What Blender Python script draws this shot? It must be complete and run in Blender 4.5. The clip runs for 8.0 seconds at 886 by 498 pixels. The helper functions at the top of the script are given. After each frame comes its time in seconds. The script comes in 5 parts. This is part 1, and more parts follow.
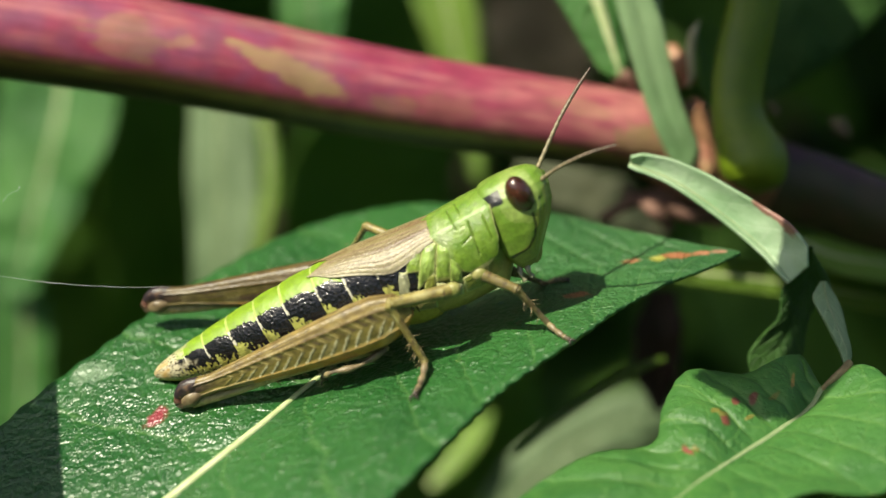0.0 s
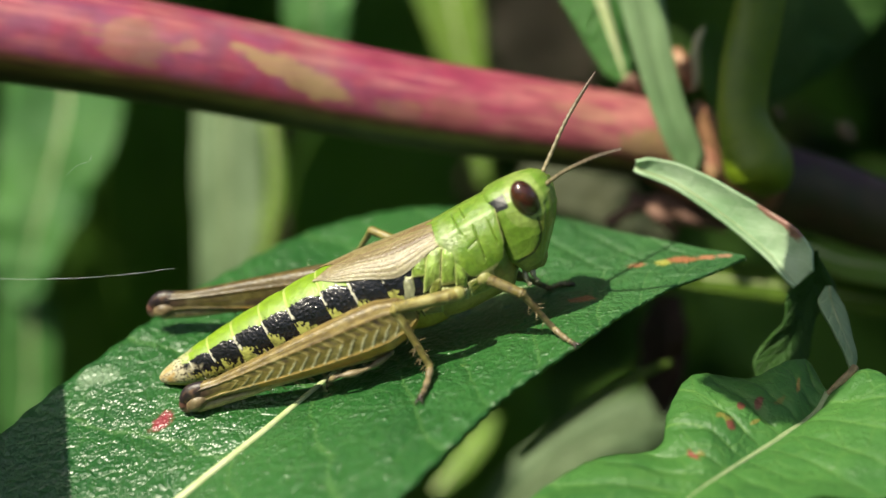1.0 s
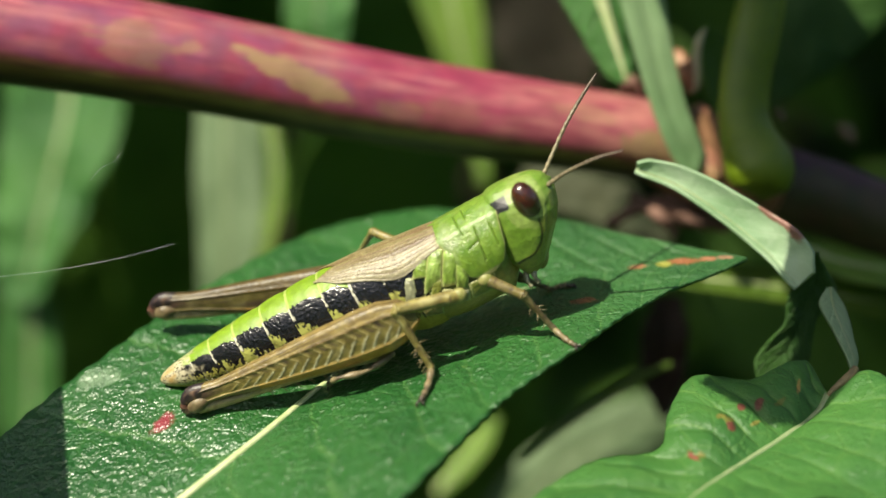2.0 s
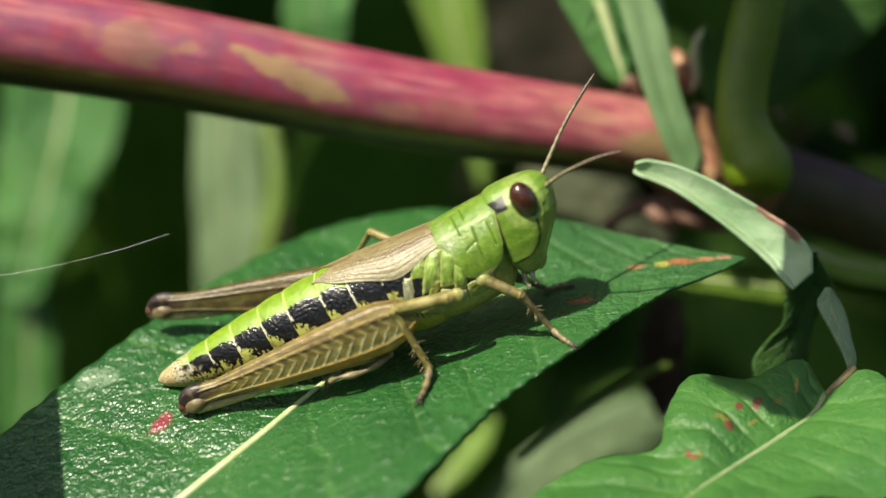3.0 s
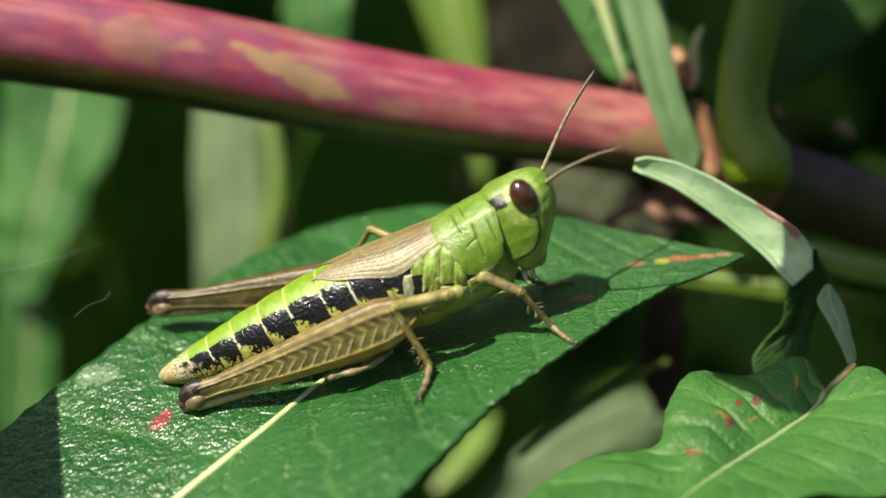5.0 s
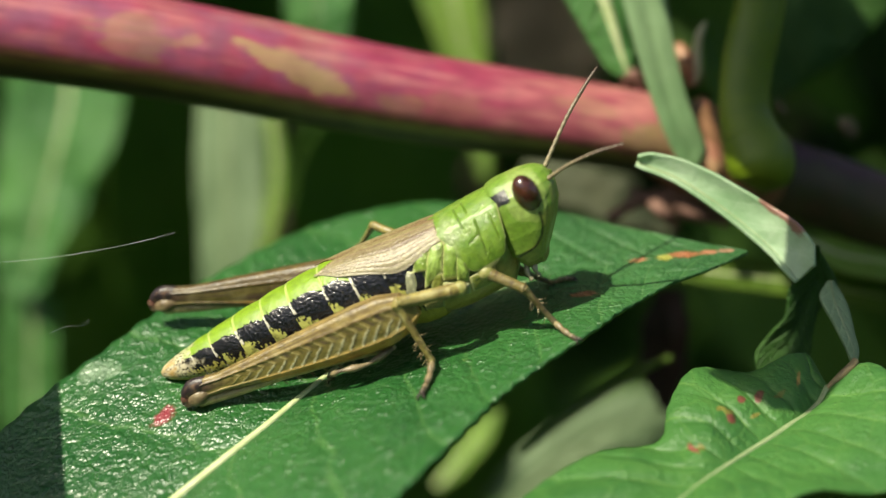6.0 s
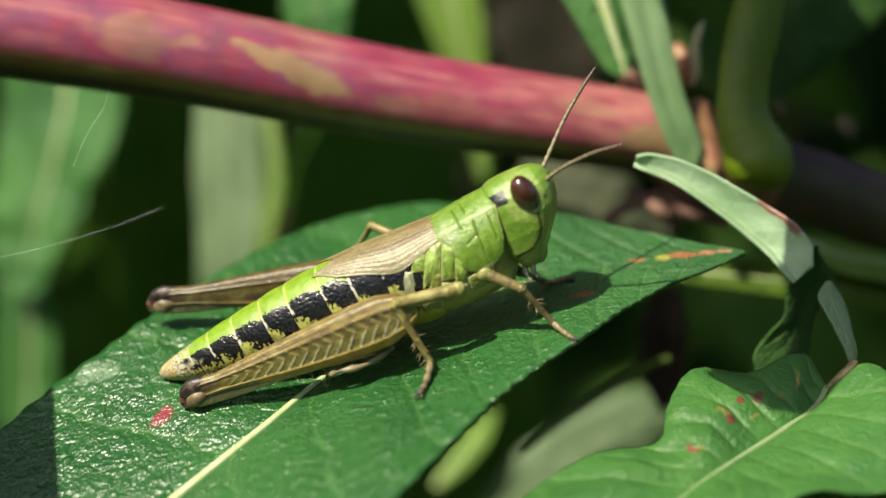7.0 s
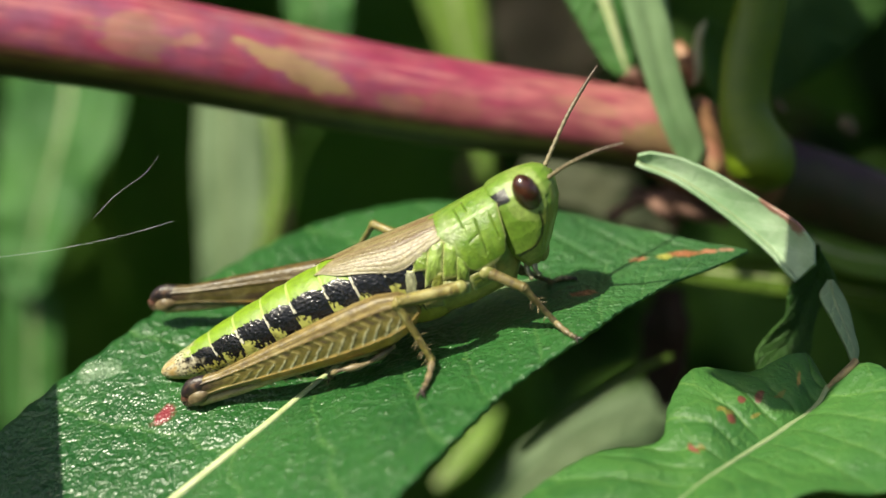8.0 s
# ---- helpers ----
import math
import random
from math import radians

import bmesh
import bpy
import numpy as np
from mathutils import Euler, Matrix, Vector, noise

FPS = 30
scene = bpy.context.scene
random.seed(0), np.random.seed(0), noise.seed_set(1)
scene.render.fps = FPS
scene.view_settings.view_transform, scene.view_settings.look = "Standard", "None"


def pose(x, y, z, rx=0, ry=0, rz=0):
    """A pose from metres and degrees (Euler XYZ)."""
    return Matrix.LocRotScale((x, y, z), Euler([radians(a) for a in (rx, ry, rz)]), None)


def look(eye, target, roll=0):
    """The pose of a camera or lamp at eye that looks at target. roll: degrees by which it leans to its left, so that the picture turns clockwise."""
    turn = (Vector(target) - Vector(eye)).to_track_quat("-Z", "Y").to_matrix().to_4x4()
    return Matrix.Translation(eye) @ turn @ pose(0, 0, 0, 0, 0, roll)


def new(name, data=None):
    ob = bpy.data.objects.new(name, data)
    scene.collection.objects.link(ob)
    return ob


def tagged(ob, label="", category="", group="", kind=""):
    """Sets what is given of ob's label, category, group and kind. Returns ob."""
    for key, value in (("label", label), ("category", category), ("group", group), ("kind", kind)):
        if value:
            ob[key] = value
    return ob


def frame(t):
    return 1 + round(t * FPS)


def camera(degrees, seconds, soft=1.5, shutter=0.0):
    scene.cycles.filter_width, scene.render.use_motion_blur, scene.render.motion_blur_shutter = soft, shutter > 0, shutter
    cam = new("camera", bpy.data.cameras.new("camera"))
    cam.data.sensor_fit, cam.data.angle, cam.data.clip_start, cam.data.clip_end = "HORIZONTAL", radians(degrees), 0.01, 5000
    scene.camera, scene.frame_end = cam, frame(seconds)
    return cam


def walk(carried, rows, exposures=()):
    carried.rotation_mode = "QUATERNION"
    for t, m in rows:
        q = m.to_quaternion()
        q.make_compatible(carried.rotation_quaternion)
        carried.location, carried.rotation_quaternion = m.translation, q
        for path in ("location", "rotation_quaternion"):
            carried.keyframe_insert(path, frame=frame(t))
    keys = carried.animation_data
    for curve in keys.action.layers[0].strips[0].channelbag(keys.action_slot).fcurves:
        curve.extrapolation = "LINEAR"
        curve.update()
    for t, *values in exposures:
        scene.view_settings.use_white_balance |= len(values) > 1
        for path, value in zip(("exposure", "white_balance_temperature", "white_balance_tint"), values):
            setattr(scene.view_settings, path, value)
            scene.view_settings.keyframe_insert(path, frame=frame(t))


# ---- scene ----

MM = 0.001
LENS, EYE = 25.0, 86.6          # field of view in degrees; millimetres from the eye to the insect
# The clump's own axes: x to the right, y up the slope, z towards the eye; they lean back 30 degrees.
LEAN = pose(0, 0, 0.40, 60, 0, 0)
cam = camera(LENS, 8.0, soft=1.5)
cam.data.dof.use_dof = True
cam.data.dof.focus_distance = 0.0852
cam.data.dof.aperture_fstop = 23.0
STEP = 0.01618                  # degrees of turn for one unit of sway
SWAY = [(0.0, -13.8, -7.6), (0.5, -9.2, -1.6), (1.0, -4.6, 0.0), (1.5, -1.5, 1.6), (3.0, -6.1, 3.0), (3.5, 1.5, 2.3),
        (4.0, 0.0, 0.0), (4.5, -7.6, 0.0), (6.0, -1.6, -9.2), (6.5, -1.5, -9.2), (7.0, -4.6, -8.5), (7.5, -4.6, -9.2),
        (8.0, -1.5, -10.7)]
walk(cam, [(t, LEAN @ pose(0, 0, EYE * MM, v * STEP, h * STEP, 0)) for t, h, v in SWAY], exposures=[(0, 0.85, 6800, 5), (8, 0.85, 6800, 5)])

# ---- world and sun ----
SUN = (LEAN.to_3x3() @ Vector((-0.431, 0.682, 0.591))).normalized()
sky_world = bpy.data.worlds.new("sky")
scene.world = sky_world
sky_world.use_nodes = True
wt = sky_world.node_tree
sky = wt.nodes.new("ShaderNodeTexSky")
sky.sky_type, sky.sun_disc = "NISHITA", False
sky.sun_elevation = math.asin(SUN.z)
sky.dust_density, sky.ozone_density = 3.0, 0.6
sky.sun_rotation = math.atan2(SUN.x, SUN.y)
wt.links.new(sky.outputs[0], wt.nodes["Background"].inputs[0])
wt.nodes["Background"].inputs[1].default_value = 0.078
sun_data = bpy.data.lights.new("sun", "SUN")
sun_data.energy, sun_data.angle, sun_data.color = 4.5, radians(0.6), (1.0, 0.93, 0.78)
sun = new("sun", sun_data)
sun.matrix_world = look(Vector((0, 0, 0.4)) + SUN * 3, (0, 0, 0.4))


# ---- materials ----
def shader(name, rough=0.5, spec=0.5):
    m = bpy.data.materials.new(name)
    m.use_nodes = True
    nt = m.node_tree
    b = nt.nodes["Principled BSDF"]
    b.inputs["Roughness"].default_value = rough
    b.inputs["Specular IOR Level"].default_value = spec
    return m, nt, b


def add(nt, kind, **values):
    node = nt.nodes.new(kind)
    for key, value in values.items():
        node.inputs[key.replace("_", " ")].default_value = value
    return node


def mixed(nt, fac, a, b, mode="MIX"):
    node = nt.nodes.new("ShaderNodeMix")
    node.data_type, node.blend_type = "RGBA", mode
    for socket, value in ((node.inputs[0], fac), (node.inputs[6], a), (node.inputs[7], b)):
        if isinstance(value, bpy.types.NodeSocket):
            nt.links.new(value, socket)
        else:
            socket.default_value = (*value, 1) if isinstance(value, tuple) else value
    return node.outputs[2]


def maths(nt, op, a, b=0.0, c=0.0):
    node = nt.nodes.new("ShaderNodeMath")
    node.operation = op
    for socket, value in zip(node.inputs, (a, b, c)):
        if isinstance(value, bpy.types.NodeSocket):
            nt.links.new(value, socket)
        else:
            socket.default_value = value
    return node.outputs[0]


def ramp(nt, fac, low, high):
    node = nt.nodes.new("ShaderNodeMapRange")
    node.interpolation_type = "SMOOTHSTEP"
    nt.links.new(fac, node.inputs[0])
    node.inputs[1].default_value, node.inputs[2].default_value = low, high
    return node.outputs[0]


def grain(nt, scale, detail=4.0, rough=0.55, stretch=None):
    co = nt.nodes.new("ShaderNodeTexCoord")
    out = co.outputs["Object"]
    if stretch:
        mp = add(nt, "ShaderNodeMapping", Scale=stretch)
        nt.links.new(out, mp.inputs[0])
        out = mp.outputs[0]
    t = add(nt, "ShaderNodeTexNoise", Scale=scale, Detail=detail, Roughness=rough)
    nt.links.new(out, t.inputs[0])
    return t.outputs[0]


def bumped(nt, b, height, strength, distance):
    n = add(nt, "ShaderNodeBump", Strength=strength, Distance=distance)
    nt.links.new(height, n.inputs["Height"])
    nt.links.new(n.outputs[0], b.inputs["Normal"])


def leaf_material(name, dark, light, vein, rough=0.38, spec=0.5, through_light=0.25, ribs=9.0, cell=1500.0, relief=0.5,
                  slant=3.0, wrinkle=0.8, furrow=0.8, vein_strength=0.35, glow=(0.20, 0.42, 0.03), matt_tip=0.0):
    """Leaf skin: two greens, side veins by the leaf's own length and breadth, a quilted relief, light let through."""
    m, nt, b = shader(name, rough, spec)
    uv = nt.nodes.new("ShaderNodeUVMap")
    sep = nt.nodes.new("ShaderNodeSeparateXYZ")
    nt.links.new(uv.outputs[0], sep.inputs[0])
    along, across = sep.outputs[0], maths(nt, "ABSOLUTE", maths(nt, "SUBTRACT", sep.outputs[1], 0.5))
    wob = maths(nt, "MULTIPLY", maths(nt, "SUBTRACT", grain(nt, 260.0), 0.5), 0.55)
    bend = maths(nt, "POWER", maths(nt, "MULTIPLY", across, 2.0), 0.8)
    phase = maths(nt, "ADD", maths(nt, "SUBTRACT", maths(nt, "MULTIPLY", along, ribs), maths(nt, "MULTIPLY", bend, slant)), wob)
    tri = maths(nt, "ABSOLUTE", maths(nt, "SUBTRACT", maths(nt, "FRACT", phase), 0.5))
    side = ramp(nt, tri, 0.035, 0.0)
    valley = ramp(nt, tri, 0.16, 0.0)
    tone = mixed(nt, ramp(nt, grain(nt, 180.0, 5.0), 0.3, 0.7), dark, light)
    tone = mixed(nt, maths(nt, "MULTIPLY", ramp(nt, grain(nt, 1400.0, 3.0), 0.45, 0.75), 0.25), tone, light)
    tone = mixed(nt, maths(nt, "MULTIPLY", side, vein_strength), tone, vein)
    mesh = add(nt, "ShaderNodeTexVoronoi", Scale=cell * 0.42)
    mesh.feature = "DISTANCE_TO_EDGE"
    place = nt.nodes.new("ShaderNodeTexCoord")
    nt.links.new(place.outputs["Object"], mesh.inputs["Vector"])
    net = ramp(nt, mesh.outputs["Distance"], 0.07, 0.0)
    tone = mixed(nt, maths(nt, "MULTIPLY", net, 0.10), tone, vein)
    stain = nt.nodes.new("ShaderNodeVertexColor")
    stain.layer_name = "stain"
    ragged = maths(nt, "ADD", stain.outputs["Alpha"], maths(nt, "MULTIPLY", maths(nt, "SUBTRACT", grain(nt, 2600.0, 4.0), 0.5), 0.9))
    tone = mixed(nt, maths(nt, "MULTIPLY", ramp(nt, ragged, 0.36, 0.66), ramp(nt, stain.outputs["Alpha"], 0.02, 0.2)), tone, stain.outputs[0])
    nt.links.new(tone, b.inputs["Base Color"])
    vor = add(nt, "ShaderNodeTexVoronoi", Scale=cell)
    vor.feature = "SMOOTH_F1"
    co = nt.nodes.new("ShaderNodeTexCoord")
    nt.links.new(co.outputs["Object"], vor.inputs["Vector"])
    pillow = maths(nt, "SUBTRACT", 1.0, vor.outputs[0])
    fine = add(nt, "ShaderNodeTexVoronoi", Scale=cell * 2.1)
    nt.links.new(co.outputs["Object"], fine.inputs["Vector"])
    pillow = maths(nt, "SUBTRACT", pillow, maths(nt, "MULTIPLY", fine.outputs[0], 0.45))
    height = maths(nt, "ADD", maths(nt, "MULTIPLY", pillow, wrinkle), maths(nt, "MULTIPLY", grain(nt, 5200.0, 2.0), 0.25))
    height = maths(nt, "ADD", height, maths(nt, "MULTIPLY", ramp(nt, grain(nt, 1300.0, 2.0), 0.57, 0.68), 0.75))
    height = maths(nt, "ADD", height, maths(nt, "MULTIPLY", ramp(nt, grain(nt, 3600.0, 2.0), 0.58, 0.70), 0.4))
    height = maths(nt, "SUBTRACT", height, maths(nt, "MULTIPLY", valley, furrow))
    height = maths(nt, "SUBTRACT", height, maths(nt, "MULTIPLY", net, 0.12))
    bumped(nt, b, height, relief, 0.00035)
    coarse = maths(nt, "ADD", rough - 0.08, maths(nt, "MULTIPLY", grain(nt, 900.0), 0.16))
    if matt_tip:
        coarse = maths(nt, "ADD", coarse, maths(nt, "MULTIPLY", ramp(nt, along, 0.56, 0.80), matt_tip))
    nt.links.new(coarse, b.inputs["Roughness"])
    tr = add(nt, "ShaderNodeBsdfTranslucent")
    nt.links.new(mixed(nt, 0.6, tone, glow), tr.inputs[0])
    mx = nt.nodes.new("ShaderNodeMixShader")
    mx.inputs[0].default_value = through_light
    nt.links.new(b.outputs[0], mx.inputs[1])
    nt.links.new(tr.outputs[0], mx.inputs[2])
    nt.links.new(mx.outputs[0], nt.nodes["Material Output"].inputs[0])
    return m


def pigment_material(name, rough, spec=0.5, speck=0.25, scale=2500.0, bump=0.25, pale=0.6, deep=0.00008, satin=0.0):
    """Skin whose pattern is carried by the mesh; the nodes add grain and fine relief."""
    m, nt, b = shader(name, rough, spec)
    at = nt.nodes.new("ShaderNodeVertexColor")
    at.layer_name = "pigment"
    g = grain(nt, scale, 4.0)
    tone = mixed(nt, maths(nt, "MULTIPLY", ramp(nt, g, 0.35, 0.7), speck), at.outputs[0], (0.0, 0.0, 0.0))
    tone2 = mixed(nt, maths(nt, "MULTIPLY", ramp(nt, grain(nt, scale * 0.3, 2.0), 0.5, 0.8), speck * pale), tone, (0.55, 0.5, 0.25))
    nt.links.new(tone2, b.inputs["Base Color"])
    if satin:
        sp = nt.nodes.new("ShaderNodeSeparateColor")
        nt.links.new(at.outputs[0], sp.inputs[0])
        nt.links.new(maths(nt, "ADD", rough, maths(nt, "MULTIPLY", ramp(nt, sp.outputs[1], 0.04, 0.2), satin)), b.inputs["Roughness"])
    if bump:
        bumped(nt, b, grain(nt, scale * 2.2, 3.0), bump, deep)
    return m


def plain_material(name, a, b2, rough=0.5, scale=900.0, spec=0.5, bump=0.3, stretch=None, dist=0.0002):
    m, nt, b = shader(name, rough, spec)
    g = grain(nt, scale, 5.0, 0.6, stretch)
    nt.links.new(mixed(nt, ramp(nt, g, 0.3, 0.7), a, b2), b.inputs["Base Color"])
    if bump:
        bumped(nt, b, g, bump, dist)
    return m


LEAF_GLOSSY = leaf_material("leaf_glossy", (0.012, 0.070, 0.015), (0.026, 0.108, 0.024), (0.12, 0.24, 0.07), 0.34, 0.6, 0.12, ribs=11.0, slant=-0.95,
                            cell=2300.0, relief=0.46, wrinkle=0.8, vein_strength=0.28, furrow=0.5, matt_tip=0.22)
LEAF_PALE = leaf_material("leaf_underside", (0.13, 0.21, 0.11), (0.20, 0.29, 0.17), (0.33, 0.44, 0.26), 0.6, 0.3, 0.2, relief=0.3, ribs=6.0, slant=1.2, vein_strength=0.8)
LEAF_DULL = leaf_material("leaf_dull", (0.085, 0.135, 0.065), (0.14, 0.20, 0.105), (0.24, 0.32, 0.18), 0.6, 0.3, 0.2, relief=0.3, ribs=6.0, slant=1.2, vein_strength=0.9)
LEAF_SILVER = leaf_material("leaf_silvery", (0.20, 0.34, 0.17), (0.42, 0.54, 0.37), (0.52, 0.6, 0.46), 0.45, 0.5, 0.2, relief=0.12, ribs=5.0, slant=1.5, furrow=0.1, vein_strength=0.3)
LEAF_SHEATH = leaf_material("leaf_sheath", (0.13, 0.24, 0.10), (0.21, 0.32, 0.16), (0.25, 0.36, 0.2), 0.5, 0.4, 0.25, relief=0.12, ribs=3.0, slant=0.5, furrow=0.1, wrinkle=0.2, vein_strength=0.2)
LEAF_MID = leaf_material("leaf_mid", (0.035, 0.13, 0.03), (0.07, 0.20, 0.045), (0.18, 0.32, 0.10), 0.5, 0.4, 0.3)
LEAF_SPOTTED = leaf_material("leaf_spotted", (0.027, 0.104, 0.023), (0.058, 0.168, 0.035), (0.19, 0.33, 0.08), 0.5, 0.35, 0.2,
                             ribs=11.0, relief=0.3, slant=2.0, cell=1500.0, vein_strength=0.3, furrow=0.4)
LEAF_SUNNY = leaf_material("leaf_sunny", (0.12, 0.24, 0.04), (0.22, 0.36, 0.06), (0.3, 0.45, 0.12), 0.5, 0.4, 0.45)
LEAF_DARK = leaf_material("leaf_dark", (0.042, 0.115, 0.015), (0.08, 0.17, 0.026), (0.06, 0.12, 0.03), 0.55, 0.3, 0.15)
LEAF_OLIVE = leaf_material("leaf_olive", (0.05, 0.105, 0.006), (0.085, 0.15, 0.010), (0.1, 0.17, 0.02), 0.55, 0.3, 0.25)
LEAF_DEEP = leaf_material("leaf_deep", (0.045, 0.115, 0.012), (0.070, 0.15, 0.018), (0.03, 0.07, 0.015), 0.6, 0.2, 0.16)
# leaf green darkened, with deep shade put into the colour
LEAF_GLOOM = leaf_material("leaf_green_shaded", (0.020, 0.060, 0.012), (0.034, 0.085, 0.016), (0.04, 0.08, 0.02), 0.6, 0.2, 0.06)
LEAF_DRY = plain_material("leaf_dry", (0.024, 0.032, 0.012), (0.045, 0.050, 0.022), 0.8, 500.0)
# reddish brown taken almost to black, so the colour itself holds the shade
LEAF_RUST_SHADED = plain_material("leaf_rust_shaded", (0.010, 0.005, 0.003), (0.028, 0.012, 0.007), 0.8, 300.0)
LEAF_DEAD = plain_material("leaf_dead", (0.09, 0.068, 0.036), (0.18, 0.14, 0.08), 0.8, 300.0)
MIDRIB = plain_material("midrib", (0.34, 0.42, 0.19), (0.48, 0.53, 0.30), 0.45, 1500.0)
RIB_PALE = plain_material("rib_pale", (0.16, 0.23, 0.10), (0.24, 0.29, 0.15), 0.5, 1500.0)
SHELL = pigment_material("insect_shell", 0.30, 0.6, 0.28, 5000.0, 0.45, 0.25)
BLACK_SHELL = pigment_material("insect_abdomen", 0.20, 0.6, 0.15, 4600.0, 0.3, 0.0, satin=0.26)
WING = pigment_material("insect_wing", 0.36, 0.5, 0.25, 4600.0, 0.4)
LEG = pigment_material("insect_leg", 0.42, 0.5, 0.35, 3000.0, 0.4)
EYE_SKIN = plain_material("insect_eye", (0.022, 0.006, 0.004), (0.06, 0.018, 0.010), 0.23, 2500.0, 1.0, 0.0)
HAIR = plain_material("insect_hair", (0.35, 0.30, 0.2), (0.5, 0.45, 0.3), 0.4, 2000.0, 0.5, 0)
STEM = pigment_material("stem_skin", 0.48, 0.4, 0.18, 700.0, 0.25)
PETIOLE = plain_material("petiole_green", (0.075, 0.125, 0.002), (0.115, 0.17, 0.003), 0.5, 500.0, stretch=(1, 1, 0.2))
STALK = plain_material("stalk_brown", (0.12, 0.10, 0.045), (0.24, 0.18, 0.09), 0.6, 2500.0)
SOIL = plain_material("soil", (0.010, 0.008, 0.005), (0.035, 0.026, 0.016), 0.95, 60.0, 0.1, 0.8, dist=0.01)
SILK = plain_material("silk", (0.7, 0.72, 0.75), (0.8, 0.8, 0.8), 0.25, 500.0, 0.6, 0)


# ---- mesh helpers ----
def lerp(x, table):
    """Smooth values from rows (x, a, b, ...)."""
    t = np.array(table, float)
    return [float(np.interp(x, t[:, 0], t[:, k])) for k in range(1, t.shape[1])]


def curve_points(rows, n):
    """n points along a smooth curve through rows of numbers (Catmull-Rom)."""
    p = np.array(rows, float)
    p = np.vstack([2 * p[0] - p[1], p, 2 * p[-1] - p[-2]])
    out = []
    for i in range(n):
        f = i / (n - 1) * (len(p) - 3)
        k = min(int(f), len(p) - 4)
        t = f - k
        a, b, c, d = p[k:k + 4]
        out.append(0.5 * (2 * b + (c - a) * t + (2 * a - 5 * b + 4 * c - d) * t * t + (3 * b - a - 3 * c + d) * t ** 3))
    return np.array(out)


def mesh_object(name, verts, faces, material, parent=None, label="", colours=None, uvs=None, smooth=True):
    me = bpy.data.meshes.new(name)
    me.from_pydata([tuple(v) for v in verts], [], faces)
    for m in material if isinstance(material, (list, tuple)) else [material]:
        me.materials.append(m)
    if colours is not None:
        at = me.color_attributes.new("pigment", "FLOAT_COLOR", "POINT")
        flat = np.ones((len(verts), 4))
        flat[:, :3] = np.clip(colours, 0, 1)
        at.data.foreach_set("color", flat.ravel())
    if uvs is not None:
        layer = me.uv_layers.new(name="UVMap")
        uv = np.array(uvs)
        idx = np.zeros(len(me.loops), int)
        me.loops.foreach_get("vertex_index", idx)
        layer.data.foreach_set("uv", uv[idx].ravel())
    if smooth:
        me.polygons.foreach_set("use_smooth", [True] * len(me.polygons))
    ob = new(name, me)
    if parent:
        ob.parent = parent
    return tagged(ob, label)


def sheet_faces(rows, cols, closed=False, flip=False):
    faces = []
    for i in range(rows - 1):
        for j in range(cols if closed else cols - 1):
            k = (j + 1) % cols
            f = (i * cols + j, i * cols + k, (i + 1) * cols + k, (i + 1) * cols + j)
            faces.append(f[::-1] if flip else f)
    return faces


def frames_along(pts, hint):
    """Tangent, side and up at each point of a curve."""
    tan = np.gradient(pts, axis=0)
    tan /= np.linalg.norm(tan, axis=1)[:, None]
    up = np.array(hint, float)[None, :] - (tan @ np.array(hint, float))[:, None] * tan
    up /= np.linalg.norm(up, axis=1)[:, None]
    return tan, np.cross(tan, up), up


def tube(name, rows, material, parent=None, label="", sides=12, n=24, hint=(0, 0, 1), flat=1.0, paint=None, ripple=None):
    """A tapering round bar through rows (x, y, z, radius) in millimetres. paint(u, angle) gives a pigment, ripple(u) a swelling."""
    c = curve_points(rows, n)
    pts, rad = c[:, :3] * MM, np.maximum(c[:, 3], 0.004) * MM
    tan, side, up = frames_along(pts, hint)
    verts, cols = [], []
    for i in range(n):
        r = rad[i] * (ripple(i / (n - 1)) if ripple else 1)
        for j in range(sides):
            a = 2 * math.pi * j / sides
            verts.append(pts[i] + side[i] * math.cos(a) * r * flat + up[i] * math.sin(a) * r)
            if paint:
                cols.append(paint(i / (n - 1), a))
    faces = sheet_faces(n, sides, True)
    verts += [pts[0] - tan[0] * rad[0] * 0.5, pts[-1] + tan[-1] * rad[-1] * 0.6]
    if paint:
        cols += [cols[0], cols[-1]]
    a, b = len(verts) - 2, len(verts) - 1
    for j in range(sides):
        faces.append((a, (j + 1) % sides, j))
        faces.append((b, (n - 1) * sides + j, (n - 1) * sides + (j + 1) % sides))
    return mesh_object(name, verts, faces, material, parent, label, cols if paint else None)


